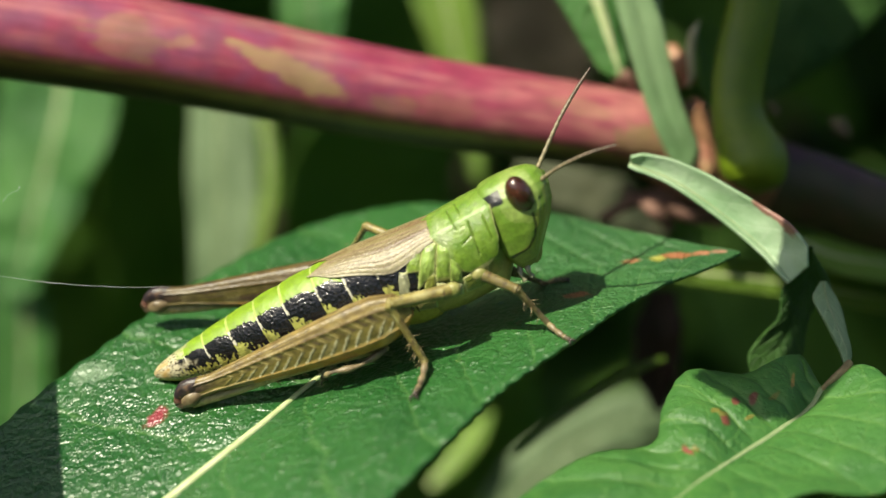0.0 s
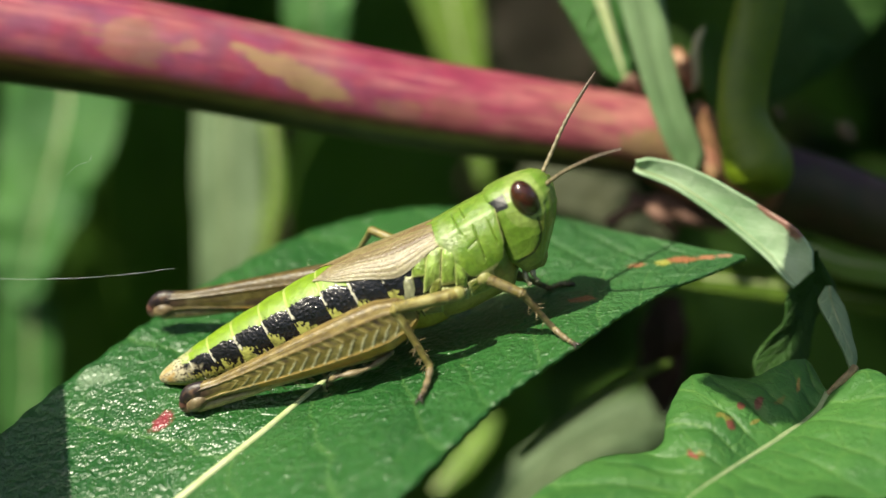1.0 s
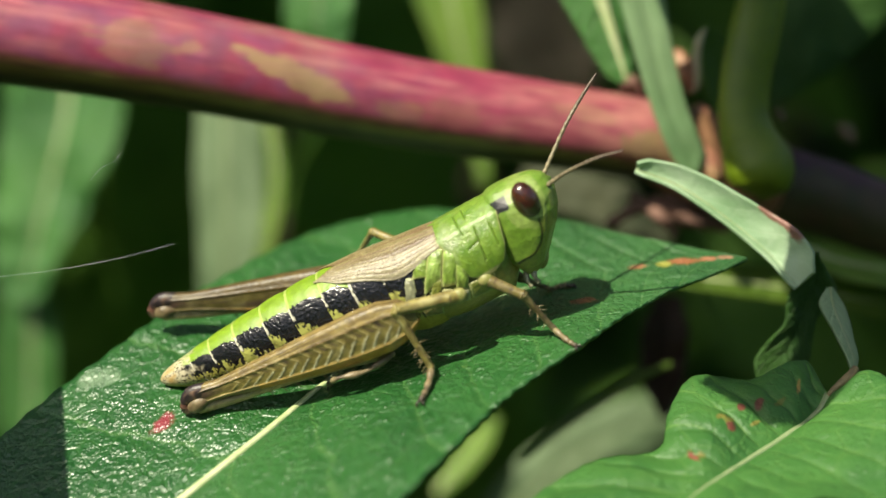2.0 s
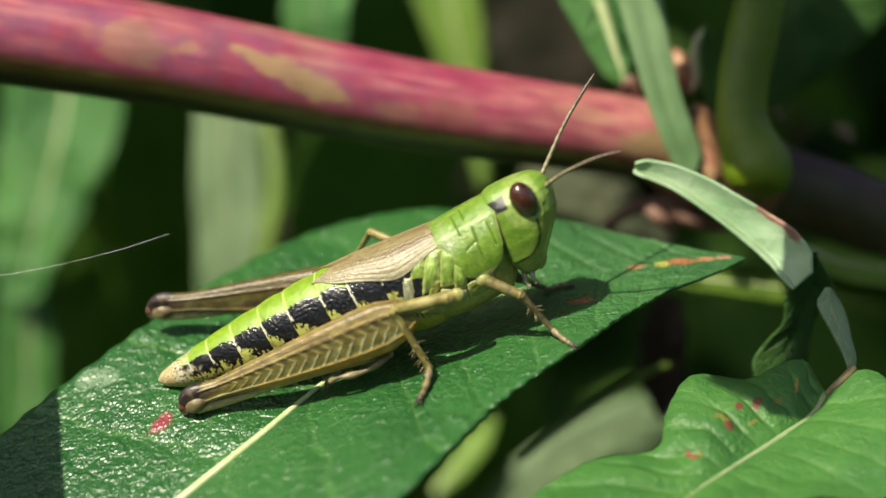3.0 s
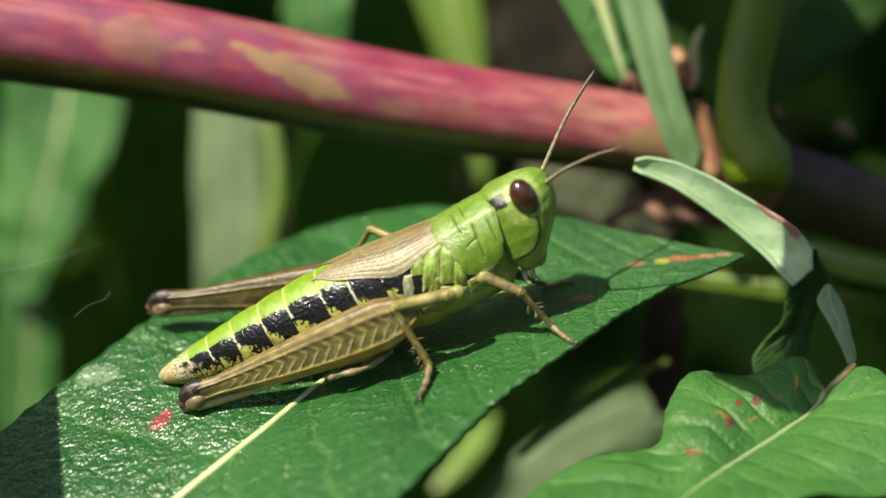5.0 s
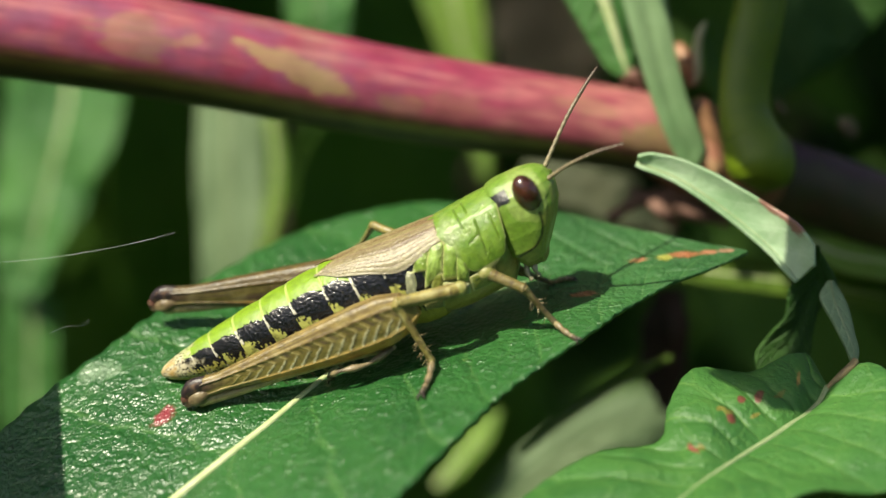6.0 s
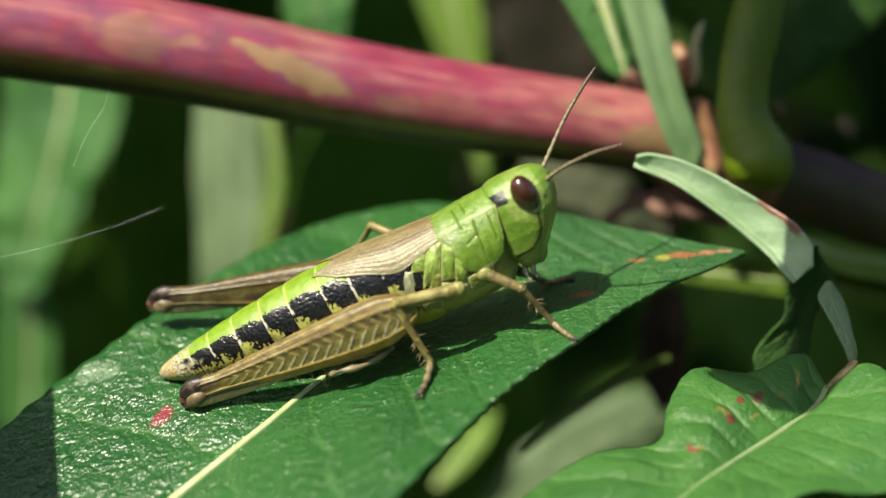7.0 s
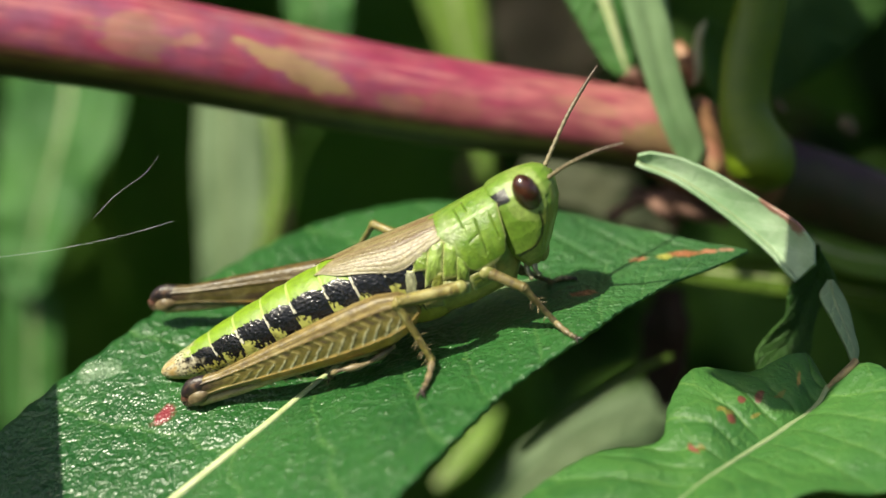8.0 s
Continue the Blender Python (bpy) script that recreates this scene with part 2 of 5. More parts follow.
def blade(rows, widths, hint, fold=(0.0, 0.0), curl=(0.0, 0.0), ripple=0.0, teeth=0, nu=70, nv=16, seed=0.0, cells=0.0, bend=0.0, ribs=(9.0, 3.0), even=0.0):
    """A leaf blade in millimetres: midrib through rows (x, y, z), half breadths by rows (u, one side, other side), fold in degrees
    and curl in mm on each side, waves and teeth along the margin."""
    mid = curve_points(rows, nu)
    tan, side, up = frames_along(mid, hint)
    side = side * (1 - even) + side.mean(axis=0) * even
    side /= np.linalg.norm(side, axis=1)[:, None]
    verts, uvs, reach = [], [], []
    for i in range(nu):
        u = i / (nu - 1)
        wl, wr = np.mean([lerp(min(1, max(0, u + d)), widths) for d in (-0.012, -0.006, 0, 0.006, 0.012)], axis=0) if 0.02 < u < 0.98 else lerp(u, widths)
        for j in range(2 * nv + 1):
            v = (j - nv) / nv
            k = 0 if v < 0 else 1
            w = (wl if v < 0 else wr) * (1 + (0.018 * (1 - abs((u * teeth * 1.0) % 1 * 2 - 1)) if teeth and abs(v) == 1 else 0))
            f = radians(lerp(u, fold[k])[0] if isinstance(fold[k], list) else fold[k])
            out = abs(v) * w
            lift = out * math.sin(f) + curl[k] * v * v
            nz = noise.noise(Vector((u * 7 + seed, v * 1.6, seed))) * ripple * (0.3 + abs(v)) * min(1, w / 3)
            if cells:
                ph = u * ribs[0] - abs(v) ** 0.8 * ribs[1]
                nz += cells * (abs(math.cos(math.pi * ph)) ** 0.6 - 0.5) * min(1, abs(v) * 5) * (1 - abs(v) ** 6) * min(1, (w / 8) ** 2)
            p = mid[i] + side[i] * (-1 if v < 0 else 1) * out * math.cos(f) + up[i] * (lift + nz) + tan[i] * bend * abs(v) * w
            verts.append(p * MM)
            uvs.append((u, 0.5 + v / 2))
            reach.append(v * w)
    return mid, verts, uvs, sheet_faces(nu, 2 * nv + 1), reach


def loft(mid_rows, left_rows, right_rows, arch=(0.0, 0.0), pucker=0.0, ribs=(9.0, 3.0), ripple=0.0, seed=0.0, nu=70, nv=16, teeth=0, wave=()):
    """A leaf blade between a midrib and two margins, each a smooth curve in millimetres; arch and pucker (one number or one a half) lift and quilt it
    between the side veins, wave rows (u, breadth, lift of one half, lift of the other) roll it."""
    mid, left, right = curve_points(mid_rows, nu), curve_points(left_rows, nu), curve_points(right_rows, nu)
    tan = np.gradient(mid, axis=0)
    tan /= np.linalg.norm(tan, axis=1)[:, None]
    nrm = np.cross(tan, right - left)
    nrm = sum(np.roll(nrm, k, axis=0) for k in (-2, -1, 0, 1, 2))
    nrm /= np.linalg.norm(nrm, axis=1)[:, None]
    turn = float(np.sign(nrm[:, 2].mean()))
    nrm *= turn
    verts, uvs, reach = [], [], []
    for i in range(nu):
        u = i / (nu - 1)
        for j in range(2 * nv + 1):
            v = (j - nv) / nv
            a, k = abs(v), 0 if v < 0 else 1
            edge = (left if v < 0 else right)[i]
            span = float(np.linalg.norm(edge - mid[i]))
            out = a * (1 + (0.012 * (1 - abs((u * teeth) % 1 * 2 - 1)) if teeth and a == 1 else 0))
            size = min(1.0, span / 3)
            lift = arch[k] * 4 * a * (1 - a) * size + ripple * noise.noise(Vector((u * 7 + seed, v * 1.8, seed))) * (0.3 + a) * size
            ph = u * ribs[0] - a ** 0.8 * ribs[1] + 0.25 * noise.noise(Vector((u * 5, v * 3, seed + 4)))
            lift += (pucker[k] if isinstance(pucker, tuple) else pucker) * (abs(math.cos(math.pi * ph)) ** 0.55 - 0.6) * min(1, a * 4) * (1 - a ** 5) * size
            for wu, wb, w0, w1 in wave:
                lift += (w0, w1)[k] * math.exp(-((u - wu) / wb) ** 2) * a
            verts.append((mid[i] + (edge - mid[i]) * out + nrm[i] * lift) * MM)
            uvs.append((u, 0.5 + v / 2))
            reach.append(v * span)
    return mid, verts, uvs, sheet_faces(nu, 2 * nv + 1, flip=turn > 0), reach


def leaf(name, rows, widths, hint, material, label, under=None, rib=0.22, rib_material=None, rib_end=1.0, thick=0.16, category="leaf", group="",
         parent=None, place=LEAN, stalk=None, stains=(), shape=None, **more):
    """A leaf thing: base blade with thickness, midrib and stalk as parts."""
    nu, nv = more.get("nu", 70), more.get("nv", 16)
    mid, verts, uvs, faces, reach = shape or blade(rows, widths, hint, **more)
    root = new(name)
    root.matrix_world = place
    tagged(root, label, category, group)
    b = mesh_object("blade", verts, faces, [material, under or material], root, uvs=uvs)
    if stains:
        # marks with a shape of their own: place along, place across in mm, half length, half breadth, colour
        layer = b.data.color_attributes.new("stain", "FLOAT_COLOR", "POINT")
        ln = float(np.sum(np.linalg.norm(np.diff(mid, axis=0), axis=1)))
        flat = np.zeros((len(verts), 4))
        for k, (u, v2) in enumerate(uvs):
            best = -1e9
            for su, sw, du, dw, col in stains:
                e = 1.0 - math.hypot((u - su) * ln / du, (reach[k] - sw) / dw) * 0.5
                if e > best:
                    best = e
                    flat[k] = (*col, max(0.0, e))
        layer.data.foreach_set("color", flat.ravel())
    so = b.modifiers.new("thickness", "SOLIDIFY")
    so.thickness, so.offset, so.material_offset = thick * MM, -1.0, 1
    if rib:
        ctr = [verts[i * (2 * nv + 1) + nv] for i in range(nu)]
        pick = [int(k) for k in np.linspace(0, (nu - 1) * rib_end, 16)]
        r = [(*(np.array(ctr[k]) / MM), rib * (1 - 0.97 * (k / (nu - 1) / rib_end) ** 0.9)) for k in pick]
        tube("midrib", r, rib_material or MIDRIB, root, "pale raised midrib", 8, 48, hint, 1.2)
    if stalk:
        tube("leaf_stalk", stalk, STALK, root, "", 10, 24, hint)
    return root


MAIN_ROWS = [(-18.16, -16.12, 10.5), (-14.68, -13.45, 7.2), (-8.0, -8.11, 3.2), (-2.1, -3.72, -1.7), (4.43, -1.48, -2.4), (8.96, -0.73, -2.4), (13.5, -0.30, -1.8)]
MAIN_WIDTHS = [(0, 3.0, 3.0), (0.12, 7.5, 7.5), (0.2, 9.52, 9.1), (0.25, 9.64, 10.1), (0.3, 9.52, 11.1), (0.35, 9.62, 10.16), (0.4, 9.78, 9.78), (0.44, 9.78, 9.62), (0.48, 9.96, 9.4), (0.52, 9.98, 9.1), (0.56, 9.79, 8.5), (0.6, 9.59, 7.68), (0.64, 9.04, 6.86), (0.68, 8.24, 5.92), (0.72, 7.42, 5.0), (0.76, 6.28, 4.22), (0.8, 5.23, 3.48), (0.85, 3.39, 2.56), (0.9, 2.17, 1.86), (0.95, 1.02, 1.02), (0.98, 0.52, 0.42), (1, 0.03, 0.03)]
AX, UPV, ORIGIN = (0.9085, 0.3967, 0.1312), (-0.4174, 0.8478, 0.3271), (-12.05, -5.66, 0.00)


# ---- ground ----
def build_ground():
    n = 60
    verts, faces = [], []
    for i in range(n + 1):
        for j in range(n + 1):
            a, b = (i / n * 2 - 1), (j / n * 2 - 1)
            x, y = math.copysign(abs(a) ** 3, a) * 60, math.copysign(abs(b) ** 3, b) * 60
            z = 0.02 * noise.noise(Vector((x * 4, y * 4, 0))) + 0.006 * noise.noise(Vector((x * 30, y * 30, 3)))
            verts.append((x, y, z))
    g = mesh_object("ground", verts, sheet_faces(n + 1, n + 1, flip=True), SOIL)
    tagged(g, "dark bare soil under the plants", "ground", kind="structure")


def scatter(name, count, place_of, size, material, label, seed):
    """Many small pointed leaves in one mesh of kind stuff."""
    rng = np.random.default_rng(seed)
    verts, faces, uvs = [], [], []
    for _ in range(count):
        c = np.array(place_of(rng))
        d = rng.normal(size=3) + np.array((0, -0.6, 0.3))
        d /= np.linalg.norm(d)
        up = rng.normal(size=3) * 0.6 + np.array((-0.2, 0.8, 0.6))
        s = np.cross(d, up)
        s /= np.linalg.norm(s)
        nrm = np.cross(s, d)
        ln, w = size * rng.uniform(0.6, 1.3), size * rng.uniform(0.14, 0.24)
        k = len(verts)
        for i in range(7):
            u = i / 6
            hw = w * math.sin(math.pi * min(1, u * 0.9 + 0.08)) ** 0.8
            cc = c + d * (u - 0.5) * ln - nrm * (u - 0.4) ** 2 * ln * 0.35
            for v in (-1, 0, 1):
                verts.append((cc + s * v * hw + nrm * abs(v) * hw * 0.25) * MM)
                uvs.append((u, 0.5 + v / 2))
        faces += [tuple(k + q for q in f) for f in sheet_faces(7, 3)]
    ob = mesh_object(name, verts, faces, material, uvs=uvs)
    ob.matrix_world = LEAN
    return tagged(ob, label, "foliage", kind="stuff")


def build_thicket():
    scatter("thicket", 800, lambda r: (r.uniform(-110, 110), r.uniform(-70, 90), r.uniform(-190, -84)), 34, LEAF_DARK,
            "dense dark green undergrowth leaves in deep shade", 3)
    # unseen leaves added above the view to shade the undergrowth
    scatter("unseen_canopy", 230, lambda r: (r.uniform(-150, 80), r.uniform(64, 120), r.uniform(-150, -4)), 36, LEAF_DARK,
            "unseen upper leaves added to shade the undergrowth", 8)

    # unseen bushes added all round, clear of the view and of the sun's way to the insect
    def around(r):
        a, d = r.uniform(0, 2 * math.pi), r.uniform(170, 330)
        return d * math.cos(a), r.uniform(-150, 20) - (40 if math.cos(a) < 0 else 0), d * math.sin(a) * 0.9 + 20
    scatter("bush_foliage", 600, around, 75, LEAF_MID, "sunlit green bushes added out of view round the clump", 12)


def fuzz(*v):
    return noise.noise(Vector(v))


def blend(a, b, f):
    return np.array(a) + (np.array(b) - np.array(a)) * min(1.0, max(0.0, f))


# ---- red stem ----
def build_stem():
    root = new("red_stem")
    root.matrix_world = LEAN
    tagged(root, "thick pink-red plant stem with tan and purple patches", "stem")
    # tan patches: place along, angle round, half length, half breadth, slant, strength
    pads = [(0.503, 1.62, 0.058, 0.27, -5.4, 0.85), (0.372, 1.66, 0.034, 0.42, -2, 0.42), (0.415, 1.75, 0.008, 0.14, 0, 0.4), (0.95, 1.2, 0.07, 0.55, -2, 0.95),
            (0.60, 1.25, 0.03, 0.25, -2, 0.35), (0.655, 1.45, 0.04, 0.3, -1, 0.25), (0.82, 1.9, 0.06, 0.2, -1, 0.3), (0.16, 1.6, 0.05, 0.3, -2, 0.5)]

    def paint(u, a):
        ca, sa = math.cos(a), math.sin(a)
        broad = noise.noise(Vector((u * 14, ca * 1.3, sa * 1.3)))
        streak = noise.noise(Vector((u * 18, ca * 7, sa * 7)))
        fine = noise.noise(Vector((u * 55, ca * 16, sa * 16)))
        spot = noise.noise(Vector((u * 70, ca * 3.2, sa * 3.2 + 5)))
        c = blend((0.28, 0.038, 0.085), (0.36, 0.09, 0.12), 0.35 + streak * 1.5)
        left = min(1, max(0, (0.62 - u) * 8 + broad * 1.2))
        c = blend(c, (0.23, 0.055, 0.115), left * (0.35 + broad * 0.9 + spot * 0.9))
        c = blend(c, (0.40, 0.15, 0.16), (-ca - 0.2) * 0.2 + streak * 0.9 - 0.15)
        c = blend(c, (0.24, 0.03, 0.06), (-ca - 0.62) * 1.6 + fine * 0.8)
        c = blend(c, (0.50, 0.20, 0.17), min(0.55, max(0, (u - 0.68) * 3)) * (0.8 + streak))
        for pu, pa, du, da, lean, strong in pads:
            k = (u - pu) / du
            e = k * k + ((a - pa - (u - pu) * lean) / (da * (1.15 - 0.35 * k * k + 0.25 * k))) ** 2 + spot * 0.7 + fine * 0.45 + streak * 0.3
            c = blend(c, blend((0.35, 0.24, 0.11), (0.28, 0.17, 0.10), 0.5 + fine * 1.2), min(1, max(0, (1.1 - e) * 1.8)) * strong)
        # below, the skin turns brown and olive, then near black as painted shade
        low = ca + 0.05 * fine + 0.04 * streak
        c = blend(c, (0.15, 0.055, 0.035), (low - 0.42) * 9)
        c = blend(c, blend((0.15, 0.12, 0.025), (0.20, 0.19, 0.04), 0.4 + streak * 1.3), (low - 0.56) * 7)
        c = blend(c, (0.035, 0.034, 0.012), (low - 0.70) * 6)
        return c * (0.86 + fine * 0.16)

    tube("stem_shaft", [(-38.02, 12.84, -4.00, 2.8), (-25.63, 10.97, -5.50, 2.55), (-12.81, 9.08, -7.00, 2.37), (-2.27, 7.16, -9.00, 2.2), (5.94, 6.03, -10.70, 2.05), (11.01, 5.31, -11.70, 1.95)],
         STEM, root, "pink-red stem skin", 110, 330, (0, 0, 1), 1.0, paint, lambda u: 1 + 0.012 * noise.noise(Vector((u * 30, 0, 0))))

    # olive skin, purple on top, with the shade painted into both colours
    def shaded_skin(u, a):
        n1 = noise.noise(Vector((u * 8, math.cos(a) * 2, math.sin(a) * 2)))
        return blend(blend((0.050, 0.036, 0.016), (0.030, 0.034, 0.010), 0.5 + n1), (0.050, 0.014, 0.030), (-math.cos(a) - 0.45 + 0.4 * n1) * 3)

    tube("stem_node", [(10.59, 5.31, -11.70, 1.95), (12.45, 4.72, -12.10, 2.3), (14.46, 3.95, -12.50, 2.35), (16.49, 3.40, -12.90, 2.1)], STEM, root, "swollen brown stem node", 40, 40,
         (0, 0, 1), 1.0, lambda u, a: np.array((0.20, 0.10, 0.05)) * (1 + 0.6 * noise.noise(Vector((u * 9, a, 2)))))
    tube("upper_shaft", [(15.93, 3.46, -12.90, 2.05), (19.14, 2.62, -13.50, 1.95), (23.21, 1.19, -14.00, 1.9), (35.11, -2.24, -15.50, 1.8)], STEM, root, "dark purple-topped stem with shade painted into its colour", 40, 60, (0, 0, 1), 1.0, shaded_skin)


# ---- leaves round the insect ----
def build_main_leaf():
    root = leaf("broad_leaf", MAIN_ROWS, MAIN_WIDTHS, (-0.32, 0.83, 0.46), LEAF_GLOSSY,
                "large glossy dark green leaf with pale midrib", LEAF_PALE, 0.32, rib_end=0.66, fold=([(0, 16), (0.33, 16), (0.66, 2), (1, 0)], 1.5), teeth=38, nu=230, nv=50,
                ripple=0.12, cells=0.11, even=0.65, thick=0.18, seed=2.0, ribs=(11.0, -0.95), stains=[
                    (0.2950, -4.13, 0.40, 0.36, (0.22, 0.035, 0.045)), (0.2725, -9.15, 0.35, 0.35, (0.13, 0.21, 0.12)), (0.2800, -8.67, 0.5, 0.3, (0.14, 0.22, 0.13)),
                    (0.2875, -8.07, 0.4, 0.28, (0.13, 0.21, 0.12)), (0.6975, 2.69, 0.75, 0.32, (0.27, 0.10, 0.04)), (0.8250, -0.08, 0.55, 0.2, (0.28, 0.115, 0.045)),
                    (0.8700, -0.00, 0.5, 0.28, (0.26, 0.26, 0.04)), (0.9000, -0.12, 0.95, 0.32, (0.27, 0.10, 0.04)), (0.9400, -0.20, 0.55, 0.25, (0.34, 0.14, 0.07)),
                    (0.9675, -0.20, 0.5, 0.2, (0.30, 0.16, 0.10)), (0.5250, 5.30, 0.12, 0.1, (0.3, 0.3, 0.1))])
    return root


def build_right_leaf():
    rib = [(16.46, -6.11, 1.3), (15.75, -6.95, 1.9), (14.69, -7.53, 2.9), (13.77, -7.95, 3.7), (12.89, -8.35, 4.4), (12.04, -8.74, 5.1),
           (11.25, -9.1, 5.8), (10.62, -9.41, 6.3), (9.5, -10.03, 7.3), (8.11, -10.77, 8.6), (6.44, -11.55, 10.0), (5.08, -12.15, 11.0)]
    upper = [(16.43, -6.06, 1.24), (16.22, -5.33, -0.69), (15.43, -5.57, -0.31), (13.74, -6.17, 0.62), (12.1, -5.91, 0.37), (10.52, -6.24, 1.01),
             (9.45, -7.18, 2.71), (8.94, -8.03, 4.13), (7.02, -8.36, 4.53), (5.19, -8.99, 5.56), (3.2, -9.95, 7.06), (2.37, -10.97, 8.74)]
    lower = [(16.59, -6.04, 1.28), (18.1, -5.16, 0.99), (19.12, -5.88, 2.87), (19.46, -7.12, 4.94), (19.06, -8.33, 6.61), (17.99, -9.32, 7.82),
             (16.13, -9.72, 8.18), (14.56, -9.97, 8.29), (12.25, -10.62, 8.88), (9.93, -11.36, 9.84), (7.43, -12.15, 10.95), (5.26, -12.5, 11.42)]
    red, rust = (0.14, 0.045, 0.03), (0.16, 0.16, 0.035)
    return leaf("spotted_leaf", None, None, (-0.2, 0.75, 0.63), LEAF_SPOTTED, "wavy bright green leaf with reddish spots along the veins", LEAF_PALE, 0.16, RIB_PALE,
                nu=190, nv=50, stalk=[(16.45, -6.12, 1.4, 0.13), (16.88, -5.68, 1.5, 0.17), (17.4, -5.26, 1.3, 0.19), (17.66, -4.99, 1.1, 0.17)],
                shape=loft(rib, upper, lower, (0.35, 0.15), (0.22, 0.07), (11.0, 2.0), 0.4, 5.0, 190, 50, 26,
                           ((0.46, 0.11, 0.75, -0.1), (0.66, 0.07, -0.45, 0.0), (0.22, 0.13, 1.05, 0.0), (0.75, 0.2, 0.1, 0.25))),
                stains=[(0.30, -1.9, 0.26, 0.24, red), (0.36, -2.2, 0.24, 0.20, red), (0.42, -1.55, 0.26, 0.30, red), (0.415, -1.9, 0.30, 0.16, rust), (0.44, -2.2, 0.30, 0.14, rust),
                        (0.60, -1.35, 0.20, 0.42, (0.22, 0.07, 0.05)), (0.575, -1.15, 0.30, 0.2, rust), (0.235, -1.6, 0.3, 0.14, rust), (0.33, -1.2, 0.4, 0.10, rust),
                        (0.16, -1.8, 0.16, 0.5, (0.30, 0.20, 0.06))])


def build_curled_leaf():
    leaf("curled_leaf", [(8.68, 3.61, -2.60), (10.72, 2.79, -2.40), (12.93, 1.23, -2.00), (14.60, -0.27, -1.50), (15.63, -1.59, -1.00)],
         [(0, 0.15, 0.12), (0.05, 0.45, 0.26), (0.3, 0.85, 0.36), (0.55, 1.2, 0.36), (0.75, 1.5, 0.3), (0.9, 1.5, 0.25), (1, 0.9, 0.1)], (-0.45, 0.40, 0.80), LEAF_SILVER,
         "pale curled leaf showing its silvery underside", LEAF_MID, 0.07, RIB_PALE, fold=(12, 50), curl=(0.35, 0.1), nu=80, nv=16, ripple=0.35, seed=1.3,
         stains=[(0.60, -1.22, 0.5, 0.12, (0.26, 0.13, 0.10)), (0.68, -1.42, 0.6, 0.2, (0.30, 0.15, 0.12)), (0.76, -1.45, 0.5, 0.22, (0.28, 0.14, 0.11))])
    left = [(16.57, -0.1, -1.6), (16.04, -1.18, -1.8), (15.4, -2.03, -2.0), (15.29, -3.12, -2.1), (14.65, -4.02, -2.2), (13.91, -4.93, -2.3), (14.05, -5.93, -2.2)]
    right = [(16.66, -0.15, -1.8), (17.66, -1.65, -2.8), (17.32, -2.49, -3.0), (16.76, -3.3, -3.0), (16.56, -4.26, -3.0), (16.44, -5.07, -2.9), (15.7, -5.96, -2.6)]
    mid = [(16.62, -0.13, -1.55), (16.75, -1.41, -2.35), (16.36, -2.26, -2.55), (16.02, -3.21, -2.6), (15.6, -4.14, -2.65), (15.18, -5.0, -2.65), (14.88, -5.94, -2.35)]
    leaf("twisted_leaf", None, None, (0.45, -0.3, 0.84), LEAF_GLOOM, "twisted green leaf, shade painted into its colour", None, 0.06, LEAF_GLOOM, nu=60, nv=14,
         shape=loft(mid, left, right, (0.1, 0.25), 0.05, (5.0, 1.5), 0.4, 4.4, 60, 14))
    left = [(16.92, -1.62, -1.2), (16.57, -2.33, -0.9), (17.04, -3.4, -0.3), (17.42, -4.39, 0.4), (17.56, -5.04, 1.0)]
    right = [(17.24, -1.62, -1.3), (17.81, -2.64, -1.2), (18.01, -3.85, -0.6), (18.04, -4.65, 0.2), (17.8, -5.12, 0.9)]
    mid = [(17.08, -1.62, -1.15), (17.19, -2.48, -0.95), (17.53, -3.62, -0.35), (17.73, -4.52, 0.4), (17.68, -5.08, 1.0)]
    leaf("narrow_leaf", None, None, (-0.5, 0.1, 0.86), LEAF_PALE, "small dull green leaf above a brown stalk", None, 0.05, RIB_PALE, nu=40, nv=8,
         shape=loft(mid, left, right, (0.08, 0.08), 0.03, (6.0, 1.0), 0.1, 4.9, 40, 8))


